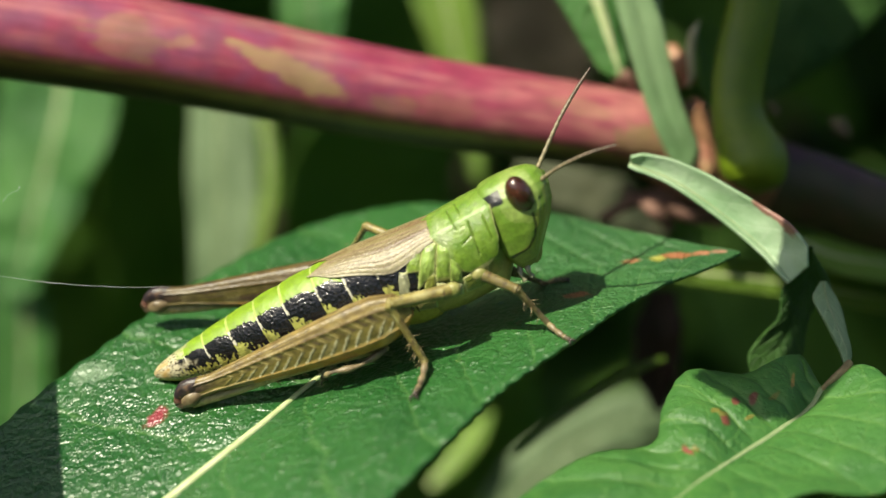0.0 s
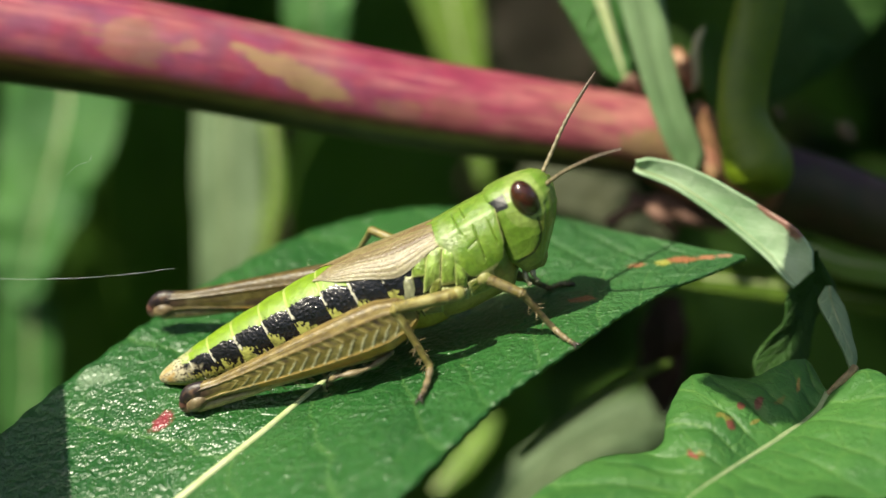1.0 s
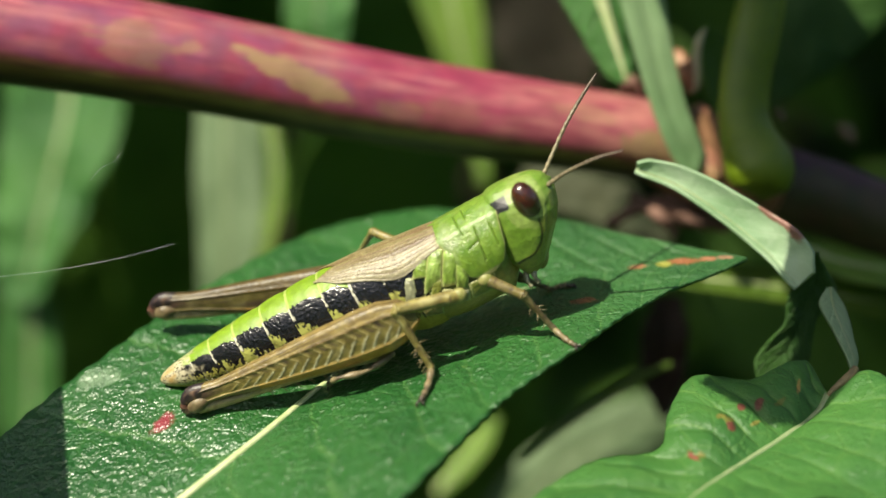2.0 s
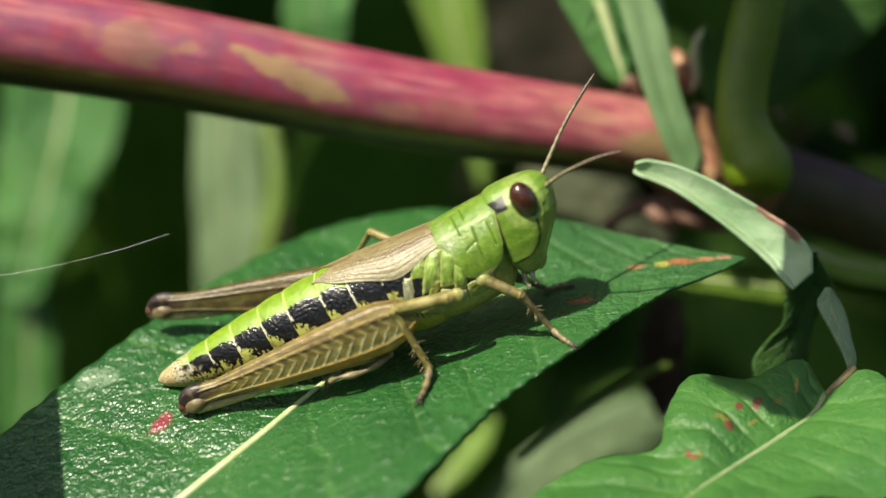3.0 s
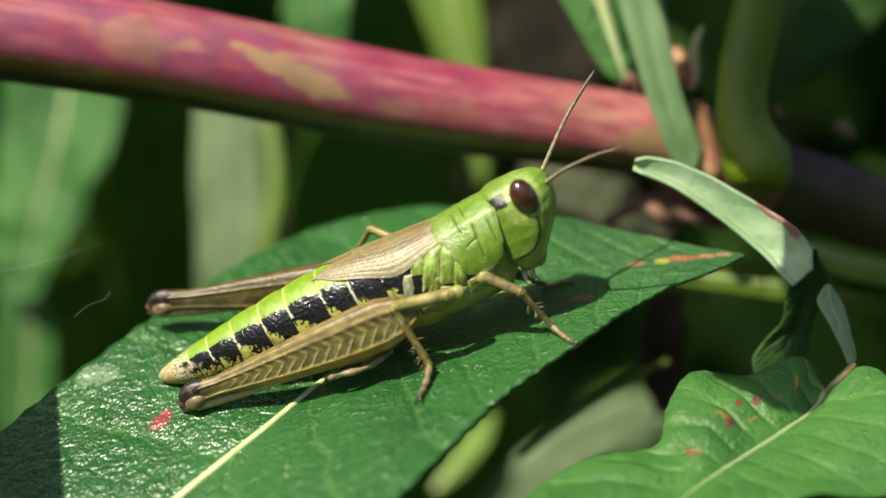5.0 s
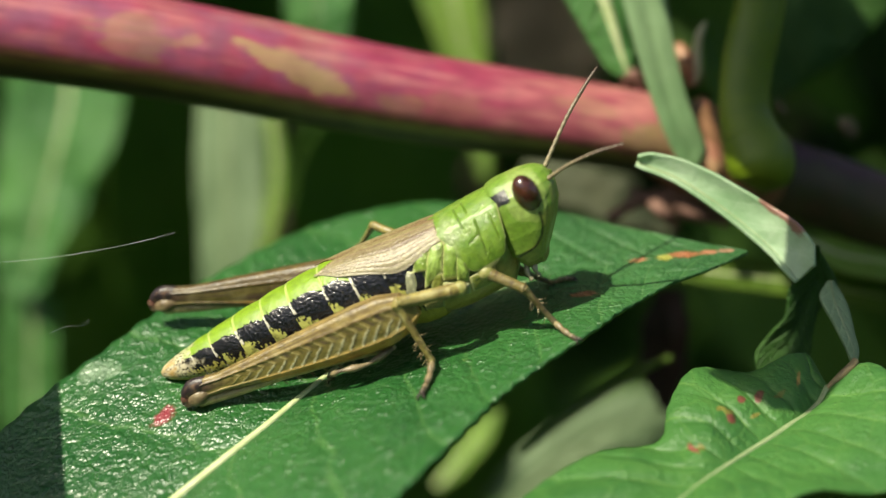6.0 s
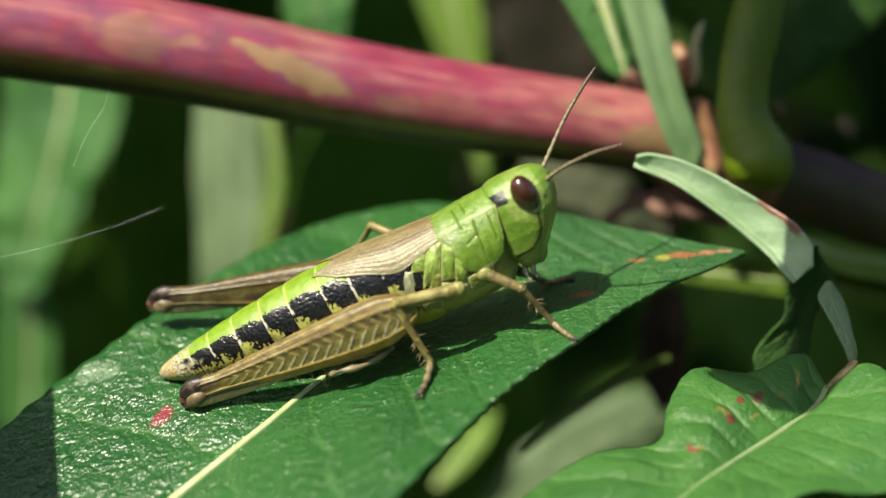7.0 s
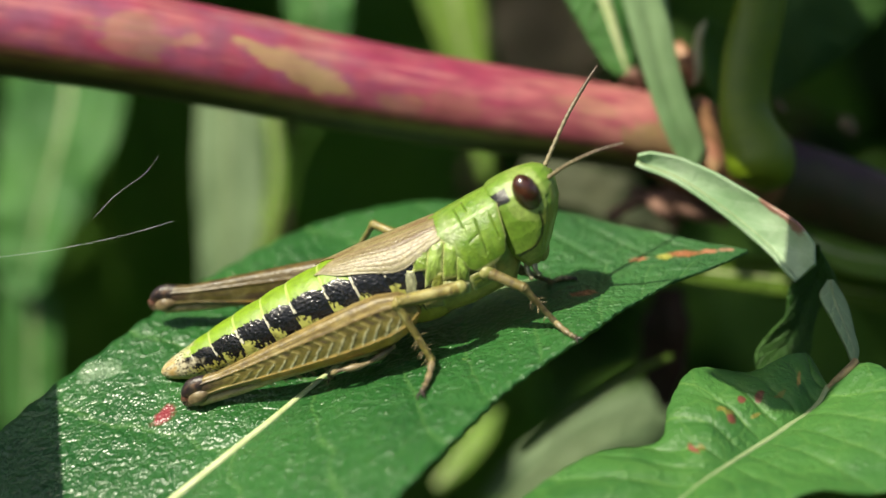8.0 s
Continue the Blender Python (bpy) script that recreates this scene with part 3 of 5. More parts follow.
def build_back_leaves():
    oval = [(0, 0.3, 0.3), (0.1, 2.6, 2.6), (0.3, 4.4, 4.4), (0.5, 4.4, 4.4), (0.75, 2.8, 2.8), (0.92, 1.0, 1.0), (1, 0.1, 0.1)]
    front = (-0.2, 0.3, 0.93)
    leaf("hanging_leaf", [(-23.06, 21.16, -40.00), (-23.70, 9.34, -40.00), (-24.92, 3.97, -40.00), (-25.92, -0.32, -40.00), (-26.64, -3.37, -40.00)],
         [(0, 0.5, 0.5), (0.2, 4.1, 4.2), (0.36, 3.9, 4.1), (0.5, 3.1, 3.7), (0.68, 2.3, 3.0), (0.85, 1.7, 2.4), (0.95, 1.3, 1.8), (1, 0.4, 0.6)], front, LEAF_MID,
         "sunlit mid green leaf hanging behind the insect", LEAF_PALE, 0.2, fold=(8, 8), ripple=0.8, group="leaves behind the insect", seed=6)
    leaf("hanging_leaf", [(-26.4, -1.0, -42.00), (-26.4, -4.5, -42.00), (-26.61, -8.76, -43.00), (-27.11, -12.89, -44.00), (-27.90, -17.21, -46.00)],
         [(0, 0.6, 0.6), (0.2, 1.7, 2.2), (0.5, 2.0, 2.4), (0.8, 1.6, 1.8), (1, 0.3, 0.3)], front, LEAF_MID,
         "small sunlit green leaf low behind the insect", LEAF_PALE, 0.16, fold=(8, 8), ripple=0.5, group="leaves behind the insect", seed=8)
    leaf("hanging_leaf", [(-12.66, 12.56, -30.00), (-12.60, 7.95, -30.00), (-12.60, 1.35, -30.00), (-12.90, -3.96, -31.00), (-13.26, -8.76, -33.00)],
         [(0, 0.8, 0.8), (0.2, 2.3, 2.3), (0.45, 2.35, 2.35), (0.75, 2.0, 2.0), (1, 0.2, 0.2)], front, LEAF_DULL,
         "pale grey-green leaf showing its underside", LEAF_SUNNY, 0.16, RIB_PALE, fold=(5, -22), ripple=0.4, group="leaves behind the insect", seed=7)
    leaf("hanging_leaf", [(-10.85, 9.51, -29.00), (-9.81, 6.90, -29.00), (-9.61, 3.63, -29.00), (-10.15, 0.36, -29.20), (-10.98, -3.25, -29.60)],
         [(0, 0.2, 0.2), (0.25, 0.45, 0.45), (0.55, 0.55, 0.55), (0.8, 0.45, 0.45), (1, 0.15, 0.15)], (0.1, 0.3, 0.93), LEAF_SUNNY,
         "yellow-green leaf edge beside the pale leaf", None, 0.1, fold=(5, 5), ripple=0.2, group="leaves behind the insect", seed=18)
    leaf("hanging_leaf", [(-6.66, 19.14, -26.00), (-6.81, 15.95, -26.00), (-6.97, 12.77, -26.00), (-7.13, 9.03, -27.00)],
         [(0, 1.2, 1.2), (0.3, 2.1, 2.1), (0.7, 2.0, 2.0), (1, 0.4, 0.4)], front, LEAF_MID, "soft green leaf tip behind the red stem", LEAF_PALE, 0.14, RIB_PALE,
         fold=(6, 6), ripple=0.4, group="leaves behind the insect", seed=9)
    leaf("hanging_leaf", [(-0.97, 21.16, -32.00), (-0.20, 18.14, -32.00), (0.54, 14.79, -32.00), (1.21, 11.82, -32.50), (1.83, 8.49, -33.00), (2.3, 6.0, -33.3), (2.6, 3.8, -33.6)],
         [(0, 1.0, 1.0), (0.2, 2.3, 2.3), (0.42, 1.7, 1.7), (0.6, 1.2, 1.2), (0.8, 0.7, 0.7), (1, 0.3, 0.3)], (-0.3, 0.5, 0.8), LEAF_SUNNY,
         "bright yellow-green sunlit leaf behind the stem", LEAF_SUNNY, 0.14, fold=(6, 6), ripple=0.4, group="leaves behind the insect", seed=10)
    leaf("dead_leaf", [(7.05, 23.67, -55.00), (7.45, 17.66, -55.00), (8.11, 11.73, -56.00), (9.24, 5.77, -58.00)],
         oval, front, LEAF_DEAD, "brown withered leaf behind the red stem", None, 0.2, LEAF_DEAD, fold=(10, 10), ripple=1.2, group="withered leaves", seed=11)
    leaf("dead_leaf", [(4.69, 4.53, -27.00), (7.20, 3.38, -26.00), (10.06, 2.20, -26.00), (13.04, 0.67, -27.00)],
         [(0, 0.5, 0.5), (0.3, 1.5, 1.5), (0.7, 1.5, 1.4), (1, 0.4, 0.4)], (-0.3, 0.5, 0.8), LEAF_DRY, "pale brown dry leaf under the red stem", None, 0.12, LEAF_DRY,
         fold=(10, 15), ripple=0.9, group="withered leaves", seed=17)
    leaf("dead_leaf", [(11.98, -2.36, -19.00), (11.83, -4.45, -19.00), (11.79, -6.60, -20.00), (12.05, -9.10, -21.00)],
         [(0, 0.6, 0.6), (0.3, 1.3, 1.3), (0.7, 1.2, 1.2), (1, 0.2, 0.2)], front, LEAF_RUST_SHADED, "reddish brown withered leaf, shade painted into its colour", None, 0.12, LEAF_RUST_SHADED,
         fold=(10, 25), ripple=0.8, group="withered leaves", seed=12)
    upper = [(2.34, -15.84, -36.0), (4.26, -13.24, -36.0), (6.5, -11.51, -36.0), (8.92, -10.02, -36.0), (11.35, -8.99, -36.0), (13.27, -8.91, -36.0), (14.47, -9.26, -36.0)]
    mid = [(4.07, -16.15, -35.7), (6.14, -14.14, -35.7), (8.22, -12.69, -35.7), (10.29, -11.47, -35.7), (12.02, -10.61, -35.7), (13.4, -9.99, -35.7), (14.51, -9.36, -35.7)]
    lower = [(6.15, -17.28, -36.0), (8.58, -15.56, -36.0), (10.66, -14.14, -36.0), (12.39, -13.09, -36.0), (13.78, -12.07, -36.0), (14.47, -10.85, -36.0), (14.65, -9.62, -36.0)]
    leaf("low_leaf", None, None, (-0.2, 0.3, 0.93), LEAF_DULL, "dull grey-green leaf below the big leaf", LEAF_PALE, 0.12, RIB_PALE, group="leaves below", nu=60, nv=14,
         shape=loft(mid, upper, lower, (0.25, 0.2), 0.2, (6.0, 1.4), 0.4, 13.0, 60, 14))
    leaf("low_leaf", [(4.02, -10.36, -13.00), (6.13, -8.61, -13.00), (8.10, -7.32, -13.00), (10.07, -6.19, -13.00), (11.48, -5.63, -13.3)],
         [(0, 0.1, 0.1), (0.3, 0.2, 0.25), (0.7, 0.22, 0.25), (1, 0.1, 0.1)], (-0.2, 0.5, 0.84), LEAF_OLIVE, "slender green leaf above the grey leaf",
         None, 0.06, fold=(10, 10), ripple=0.1, group="leaves below", seed=19)
    leaf("low_leaf", [(-0.31, -14.63, -34.00), (0.89, -13.27, -34.00), (2.08, -11.73, -34.00), (3.30, -10.11, -35.00)],
         [(0, 0.3, 0.3), (0.4, 0.9, 0.9), (0.7, 0.9, 0.9), (1, 0.3, 0.3)], (-0.3, 0.6, 0.74), LEAF_SUNNY, "small yellow-green leaf below the big leaf", None,
         0.12, fold=(5, 5), ripple=0.3, group="leaves below", seed=14)
    leaf("low_leaf", [(8.99, -0.83, -14.00), (13.26, -1.39, -14.00), (18.09, -1.96, -14.00), (23.21, -2.82, -14.00)],
         [(0, 0.2, 0.2), (0.3, 0.9, 0.7), (0.7, 1.2, 0.8), (1, 0.8, 0.8)], (0, 0.35, 0.94), LEAF_OLIVE, "olive green leaf behind the leaf tip", None,
         0.12, fold=(0, 0), ripple=0.3, group="leaves below", seed=15)
    # this leaf lies in shade; its lighter green stands in for sunlight
    leaf("low_leaf", [(17.91, 0.31, -13.00), (20.17, -0.59, -13.00), (23.55, -1.10, -13.00), (27.49, -2.23, -13.00)],
         [(0, 0.2, 0.2), (0.3, 1.1, 0.9), (0.7, 1.4, 1.2), (1, 0.8, 0.8)], (0, 0.4, 0.92), LEAF_SUNNY, "green leaf beside the curled leaf", None,
         0.12, fold=(4, 4), ripple=0.3, group="leaves below", seed=16)


def build_shade_leaves():
    """Broad leaves deep in the clump, turned from the sun."""
    broad = [(0, 0.5, 0.5), (0.15, 0.7, 0.7), (0.4, 1.0, 1.0), (0.65, 0.9, 0.9), (0.88, 0.5, 0.5), (1, 0.05, 0.05)]
    for k, (top, foot, half) in enumerate((((-21.1, 17.6, -62), (-21.6, -12.7, -62), 5.0), ((-5.0, 13.0, -60), (-6.0, -4.5, -60), 9.0), ((3.6, -7.0, -50), (0.7, -22.4, -50), 6.5),
                                           ((-3.4, 23.0, -64), (-3.9, 8.0, -64), 6.0),
                                           ((-30.0, 2.5, -67), (-26.5, -19.0, -67), 7.0))):
        a, b = np.array(top, float), np.array(foot, float)
        rows = [tuple(a + (b - a) * f + np.array((0.8 * math.sin(f * 3 + k), 0, 1.5 * math.sin(f * math.pi) + (0.5 - f) * 0.7 * np.linalg.norm(b - a)))) for f in (0, 0.33, 0.66, 1)]
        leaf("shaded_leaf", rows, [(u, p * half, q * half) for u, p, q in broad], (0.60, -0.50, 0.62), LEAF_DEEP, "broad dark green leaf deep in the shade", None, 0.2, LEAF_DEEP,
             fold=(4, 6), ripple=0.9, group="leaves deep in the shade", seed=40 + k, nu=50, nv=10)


def build_shoots():
    left = [(8.27, 12.42, -8.5), (8.57, 11.61, -8.5), (9.02, 10.0, -8.5), (9.54, 8.26, -8.6), (10.04, 6.79, -8.7), (10.59, 5.31, -8.8), (11.21, 4.16, -9.0), (11.69, 3.64, -9.0)]
    right = [(10.51, 12.46, -8.8), (10.75, 11.65, -8.8), (10.99, 10.03, -8.8), (11.27, 8.69, -8.9), (11.66, 7.21, -9.0), (12.16, 5.87, -9.1), (12.6, 4.66, -9.3), (12.41, 3.79, -9.3)]
    mid = [(9.37, 12.42, -8.7), (9.64, 11.61, -8.7), (9.99, 10.0, -8.7), (10.39, 8.46, -8.8), (10.83, 6.99, -8.9), (11.36, 5.58, -8.95), (11.88, 4.4, -9.15), (12.03, 3.71, -9.15)]
    leaf("upright_leaf", None, None, (-0.35, 0.25, 0.9), LEAF_SHEATH, "narrow grey-green leaf growing from the stem node", LEAF_MID, 0.06, LEAF_SHEATH, group="shoots at the node",
         nu=70, nv=14, shape=loft(mid, left, right, (0.22, 0.2), 0.0, (6.0, 1.0), 0.15, 21, 70, 14))
    left = [(5.76, 12.81, -11.5), (6.03, 11.98, -11.5), (6.75, 10.73, -11.5), (7.42, 9.62, -11.5), (8.03, 8.65, -11.5), (8.67, 8.23, -11.5)]
    mid = [(7.7, 12.81, -11.7), (7.98, 11.98, -11.7), (8.39, 10.73, -11.7), (8.72, 9.62, -11.7), (8.97, 8.79, -11.6), (9.0, 8.29, -11.5)]
    right = [(8.67, 12.81, -11.9), (8.89, 11.98, -11.9), (9.08, 10.87, -11.9), (9.28, 9.76, -11.9), (9.36, 9.07, -11.7), (9.14, 8.32, -11.5)]
    leaf("upright_leaf", None, None, (-0.2, 0.3, 0.93), LEAF_MID, "soft green leaf tip with a pale midrib above the stem", LEAF_PALE, 0.34, MIDRIB, group="shoots at the node",
         nu=60, nv=12, shape=loft(mid, left, right, (0.1, -0.1), 0.05, (6.0, 1.0), 0.2, 22, 60, 12))
    leaf("bud_leaf", [(13.9, 6.2, -11.9), (13.6, 8.2, -11.8), (13.3, 9.8, -11.6), (13.0, 11.1, -11.3)],
         [(0, 0.3, 0.3), (0.4, 0.85, 0.9), (0.8, 0.55, 0.8), (1, 0.1, 0.1)], (0.5, -0.2, 0.84), LEAF_DARK,
         "small dark leaf bud beside the shoot", LEAF_PALE, 0.06, LEAF_DARK, fold=(10, 20), ripple=0.2, group="shoots at the node", seed=23)
    edge = new("bud_scale")
    edge.matrix_world = LEAN
    tagged(edge, "pale cream curved bud scale catching the sun", "bud", "buds at the node")
    tube("scale", [(12.9, 10.85, -11.1, 0.06), (12.6, 10.3, -11.0, 0.17), (12.43, 9.4, -10.9, 0.2), (12.5, 8.5, -10.9, 0.16), (12.38, 7.78, -11.0, 0.08)], SCALE_PALE, edge, "", 12, 24)
    left = [(16.49, 8.34, -18.0), (17.38, 12.48, -18.0), (18.86, 14.84, -18.0), (20.63, 16.32, -18.0), (23.0, 17.5, -18.0)]
    mid = [(16.64, 7.74, -18.0), (18.09, 10.6, -17.6), (19.85, 12.36, -17.6), (21.9, 14.11, -17.6), (23.95, 15.87, -17.6)]
    right = [(16.79, 7.15, -18.0), (18.86, 8.34, -18.0), (21.22, 9.96, -18.0), (23.29, 12.03, -18.0), (25.36, 14.55, -18.0)]
    leaf("upright_leaf", None, None, (0.4, -0.2, 0.9), LEAF_GLOOM, "green leaf behind the shoot, shade painted into its colour", None, 0.14, LEAF_GLOOM, group="shoots at the node",
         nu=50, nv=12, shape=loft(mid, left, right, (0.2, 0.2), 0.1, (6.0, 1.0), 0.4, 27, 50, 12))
    for x, y, z, r in ((20.82, 6.09, -16.0, 0.38), (16.69, 6.74, -12.0, 0.22)):
        b = new("pale_bud")
        b.matrix_world = LEAN
        tagged(b, "small dry greyish bud on the shaded stem", "bud", "buds at the node")
        tube("scale", [(x - r, y + r, z, r * 0.3), (x - r * 0.2, y + r * 0.2, z, r), (x + r * 0.6, y - r * 0.8, z, r * 0.8), (x + r, y - r * 1.6, z, r * 0.3)], LEAF_DEAD, b, "", 12, 16)
    t = new("side_shoot")
    t.matrix_world = LEAN
    tagged(t, "thick olive green side shoot rising from the node", "stem", "shoots at the node")
    tube("shoot_shaft", [(15.23, 12.62, -8.0, 1.15), (15.1, 11.55, -8.0, 1.18), (14.73, 9.79, -8.0, 1.23), (14.41, 8.18, -8.0, 1.2), (14.3, 6.47, -8.0, 1.2), (14.55, 5.2, -8.0, 1.36)], PETIOLE, t, "", 32, 60, (0, 0, 1))
    tube("node_collar", [(14.53, 5.28, -8.0, 1.36), (14.75, 4.7, -8.0, 1.5), (15.05, 3.98, -8.0, 1.63), (15.25, 3.2, -8.0, 1.42), (15.25, 2.75, -8.0, 0.9), (15.23, 2.51, -8.0, 0.3)], PETIOLE, t, "swollen base of the shoot", 32, 30, (0, 0, 1))
    for rows in ([(11.6, 9.8, -12.3, 0.3), (12.03, 9.0, -12.0, 0.5), (12.4, 8.28, -12.0, 0.42), (12.25, 7.8, -12.0, 0.2)], [(12.75, 7.1, -12.2, 0.25), (13.02, 6.51, -11.6, 0.42), (13.2, 5.9, -11.8, 0.25)],
                 [(12.2, 5.4, -10.6, 0.3), (12.75, 4.6, -10.2, 0.55), (13.1, 3.7, -10.0, 0.5), (13.3, 3.0, -10.2, 0.25)]):
        b = new("pink_bud")
        b.matrix_world = LEAN
        tagged(b, "small pinkish tan bud scale at the stem node", "bud", "buds at the node")
        tube("scale", rows, PINK, b, "", 12, 16)
    b = new("brown_bud")
    b.matrix_world = LEAN
    tagged(b, "small dark brown bud on top of the stem", "bud", "buds at the node")
    tube("scale", [(8.9, 7.9, -12.0, 0.2), (9.25, 8.3, -11.8, 0.36), (9.6, 8.1, -11.9, 0.34), (9.8, 7.6, -12.0, 0.2)], TWIG, b, "", 12, 16)
    for k, rows in enumerate(([(8.38, 1.30, -13.50, 0.25), (10.26, 2.27, -12.50, 0.4), (12.50, 1.57, -12.50, 0.45), (14.32, 1.16, -13.50, 0.3)],
                              [(9.51, 2.72, -13.50, 0.2), (10.71, 1.69, -11.50, 0.35), (11.66, 0.87, -12.50, 0.25)], [(10.54, 2.55, -12.50, 0.3), (12.78, 2.27, -12.50, 0.3), (14.61, 1.87, -13.50, 0.2)])):
        b = new("dry_twig")
        b.matrix_world = LEAN
        tagged(b, "brown dry twig under the stem node", "twig", "dry twigs")
        tube("bark", rows, TWIG, b, "", 10, 24, ripple=lambda u: 1 + 0.35 * noise.noise(Vector((u * 12, k, 0))))


def build_shaders():
    """Unseen leaves added higher up, whose shade falls on the big leaf's base and on the node."""
    made = leaf("shade_caster_leaf", [(-30.38, 8.6, 5.23), (-29.58, 5.7, 8.53), (-28.73, 2.75, 11.83), (-27.88, -0.2, 15.13), (-27.08, -3.1, 18.43)],
                [(0, 4.0, 4.0), (0.2, 5.0, 5.0), (0.8, 5.0, 5.0), (1, 4.0, 4.0)], (-0.431, 0.682, 0.591), LEAF_MID, "unseen green leaf added higher up to cast shade", LEAF_PALE, 0.2,
                group="upper leaves", seed=31)
    leaf("shade_caster_leaf", [(8.92, 16.73, 9.29), (9.92, 18.73, 3.29), (10.92, 20.73, -2.71), (12.42, 23.23, -10.71)],
         [(0, 2.0, 2.0), (0.3, 5.0, 5.0), (0.7, 5.2, 5.2), (1, 2.0, 2.0)], (-0.431, 0.682, 0.591), LEAF_MID, "unseen green leaf added higher up to cast shade", LEAF_PALE, 0.2,
         group="upper leaves", seed=32)
    leaf("shade_caster_leaf", [(18.67, 22.0, 9.94), (19.67, 24.0, 3.94), (20.67, 26.0, -2.06), (22.07, 28.5, -10.06)],
         [(0, 2.0, 2.0), (0.3, 5.0, 5.0), (0.7, 5.2, 5.2), (1, 2.0, 2.0)], (-0.431, 0.682, 0.591), LEAF_MID, "unseen green leaf added higher up to cast shade", LEAF_PALE, 0.2,
         group="upper leaves", seed=33)
    third = leaf("shade_caster_leaf", [(0.48, 13.47, 18.9), (1.98, 15.07, 18.0), (3.88, 16.67, 17.1), (5.08, 18.17, 16.2), (6.48, 20.37, 14.9)],
                 [(0, 1.6, 1.6), (0.15, 2.2, 2.4), (0.8, 2.2, 2.2), (1, 1.6, 1.6)], (-0.431, 0.682, 0.591), LEAF_MID, "unseen green leaf added higher up to cast shade", LEAF_PALE, 0.2,
                 group="upper leaves", seed=34)
    return made, third


PINK = plain_material("bud_pink", (0.26, 0.09, 0.06), (0.34, 0.21, 0.11), 0.5, 900.0)
SCALE_PALE = plain_material("bud_scale_pale", (0.40, 0.36, 0.22), (0.55, 0.50, 0.34), 0.5, 900.0)
TWIG = plain_material("dry_bark", (0.09, 0.045, 0.03), (0.22, 0.12, 0.09), 0.8, 1200.0)


# ---- the grasshopper ----
# local axes in millimetres: x from tail to head, y to its left, z up from its back
BODY = [(-0.05, 0.05, 0.12, 0.12), (0.15, 0.03, 0.30, 0.32), (0.5, 0.0, 0.45, 0.50), (0.9, -0.04, 0.58, 0.64), (2.0, -0.10, 0.88, 0.88), (3.7, -0.11, 1.20, 1.15), (5.8, -0.09, 1.48, 1.36),
        (7.9, -0.08, 1.70, 1.52), (10.0, -0.26, 1.88, 1.68), (11.6, -0.45, 2.0, 1.80), (13.6, -0.55, 2.08, 1.85), (15.0, -0.42, 2.1, 1.82), (16.2, -0.30, 2.08, 1.72), (17.2, -0.2, 1.9, 1.5)]
MOSS, LIME, CREAM = np.array((0.105, 0.205, 0.022)), np.array((0.185, 0.31, 0.012)), np.array((0.42, 0.41, 0.18))


def body_point(x, ang, grow=1.0):
    """Point of the body's skin; ang in degrees from the back (0) down its right flank (90) to the belly (180)."""
    zc, hz, hw = lerp(x, BODY)
    a = radians(ang)
    s, c = math.sin(a), math.cos(a)
    return np.array((x, -hw * math.copysign(abs(s) ** 0.9, s) * grow, zc + hz * c * grow)) * MM


def plate(name, region, material, parent, label="", paint=None, nu=24, nv=16, lift=1.03, bulge=0.05, thick=0.06, power=2.0, relief=None):
    """A curved skin plate lying on the body: region(s, t) gives x and angle for s, t from 0 to 1."""
    verts, cols = [], []
    for i in range(nu):
        for j in range(nv):
            s, t = i / (nu - 1), j / (nv - 1)
            x, ang = region(s, t)
            g = lift + bulge * (1 - abs(2 * s - 1) ** power) * (1 - abs(2 * t - 1) ** power)
            if relief:
                g += relief(s, t)
            verts.append(body_point(x, ang, g))
            if paint:
                cols.append(paint(s, t))
    ob = mesh_object(name, verts, sheet_faces(nu, nv), material, parent, label, cols if paint else None)
    so = ob.modifiers.new("thickness", "SOLIDIFY")
    so.thickness, so.offset = thick * MM, 0.0
    return ob


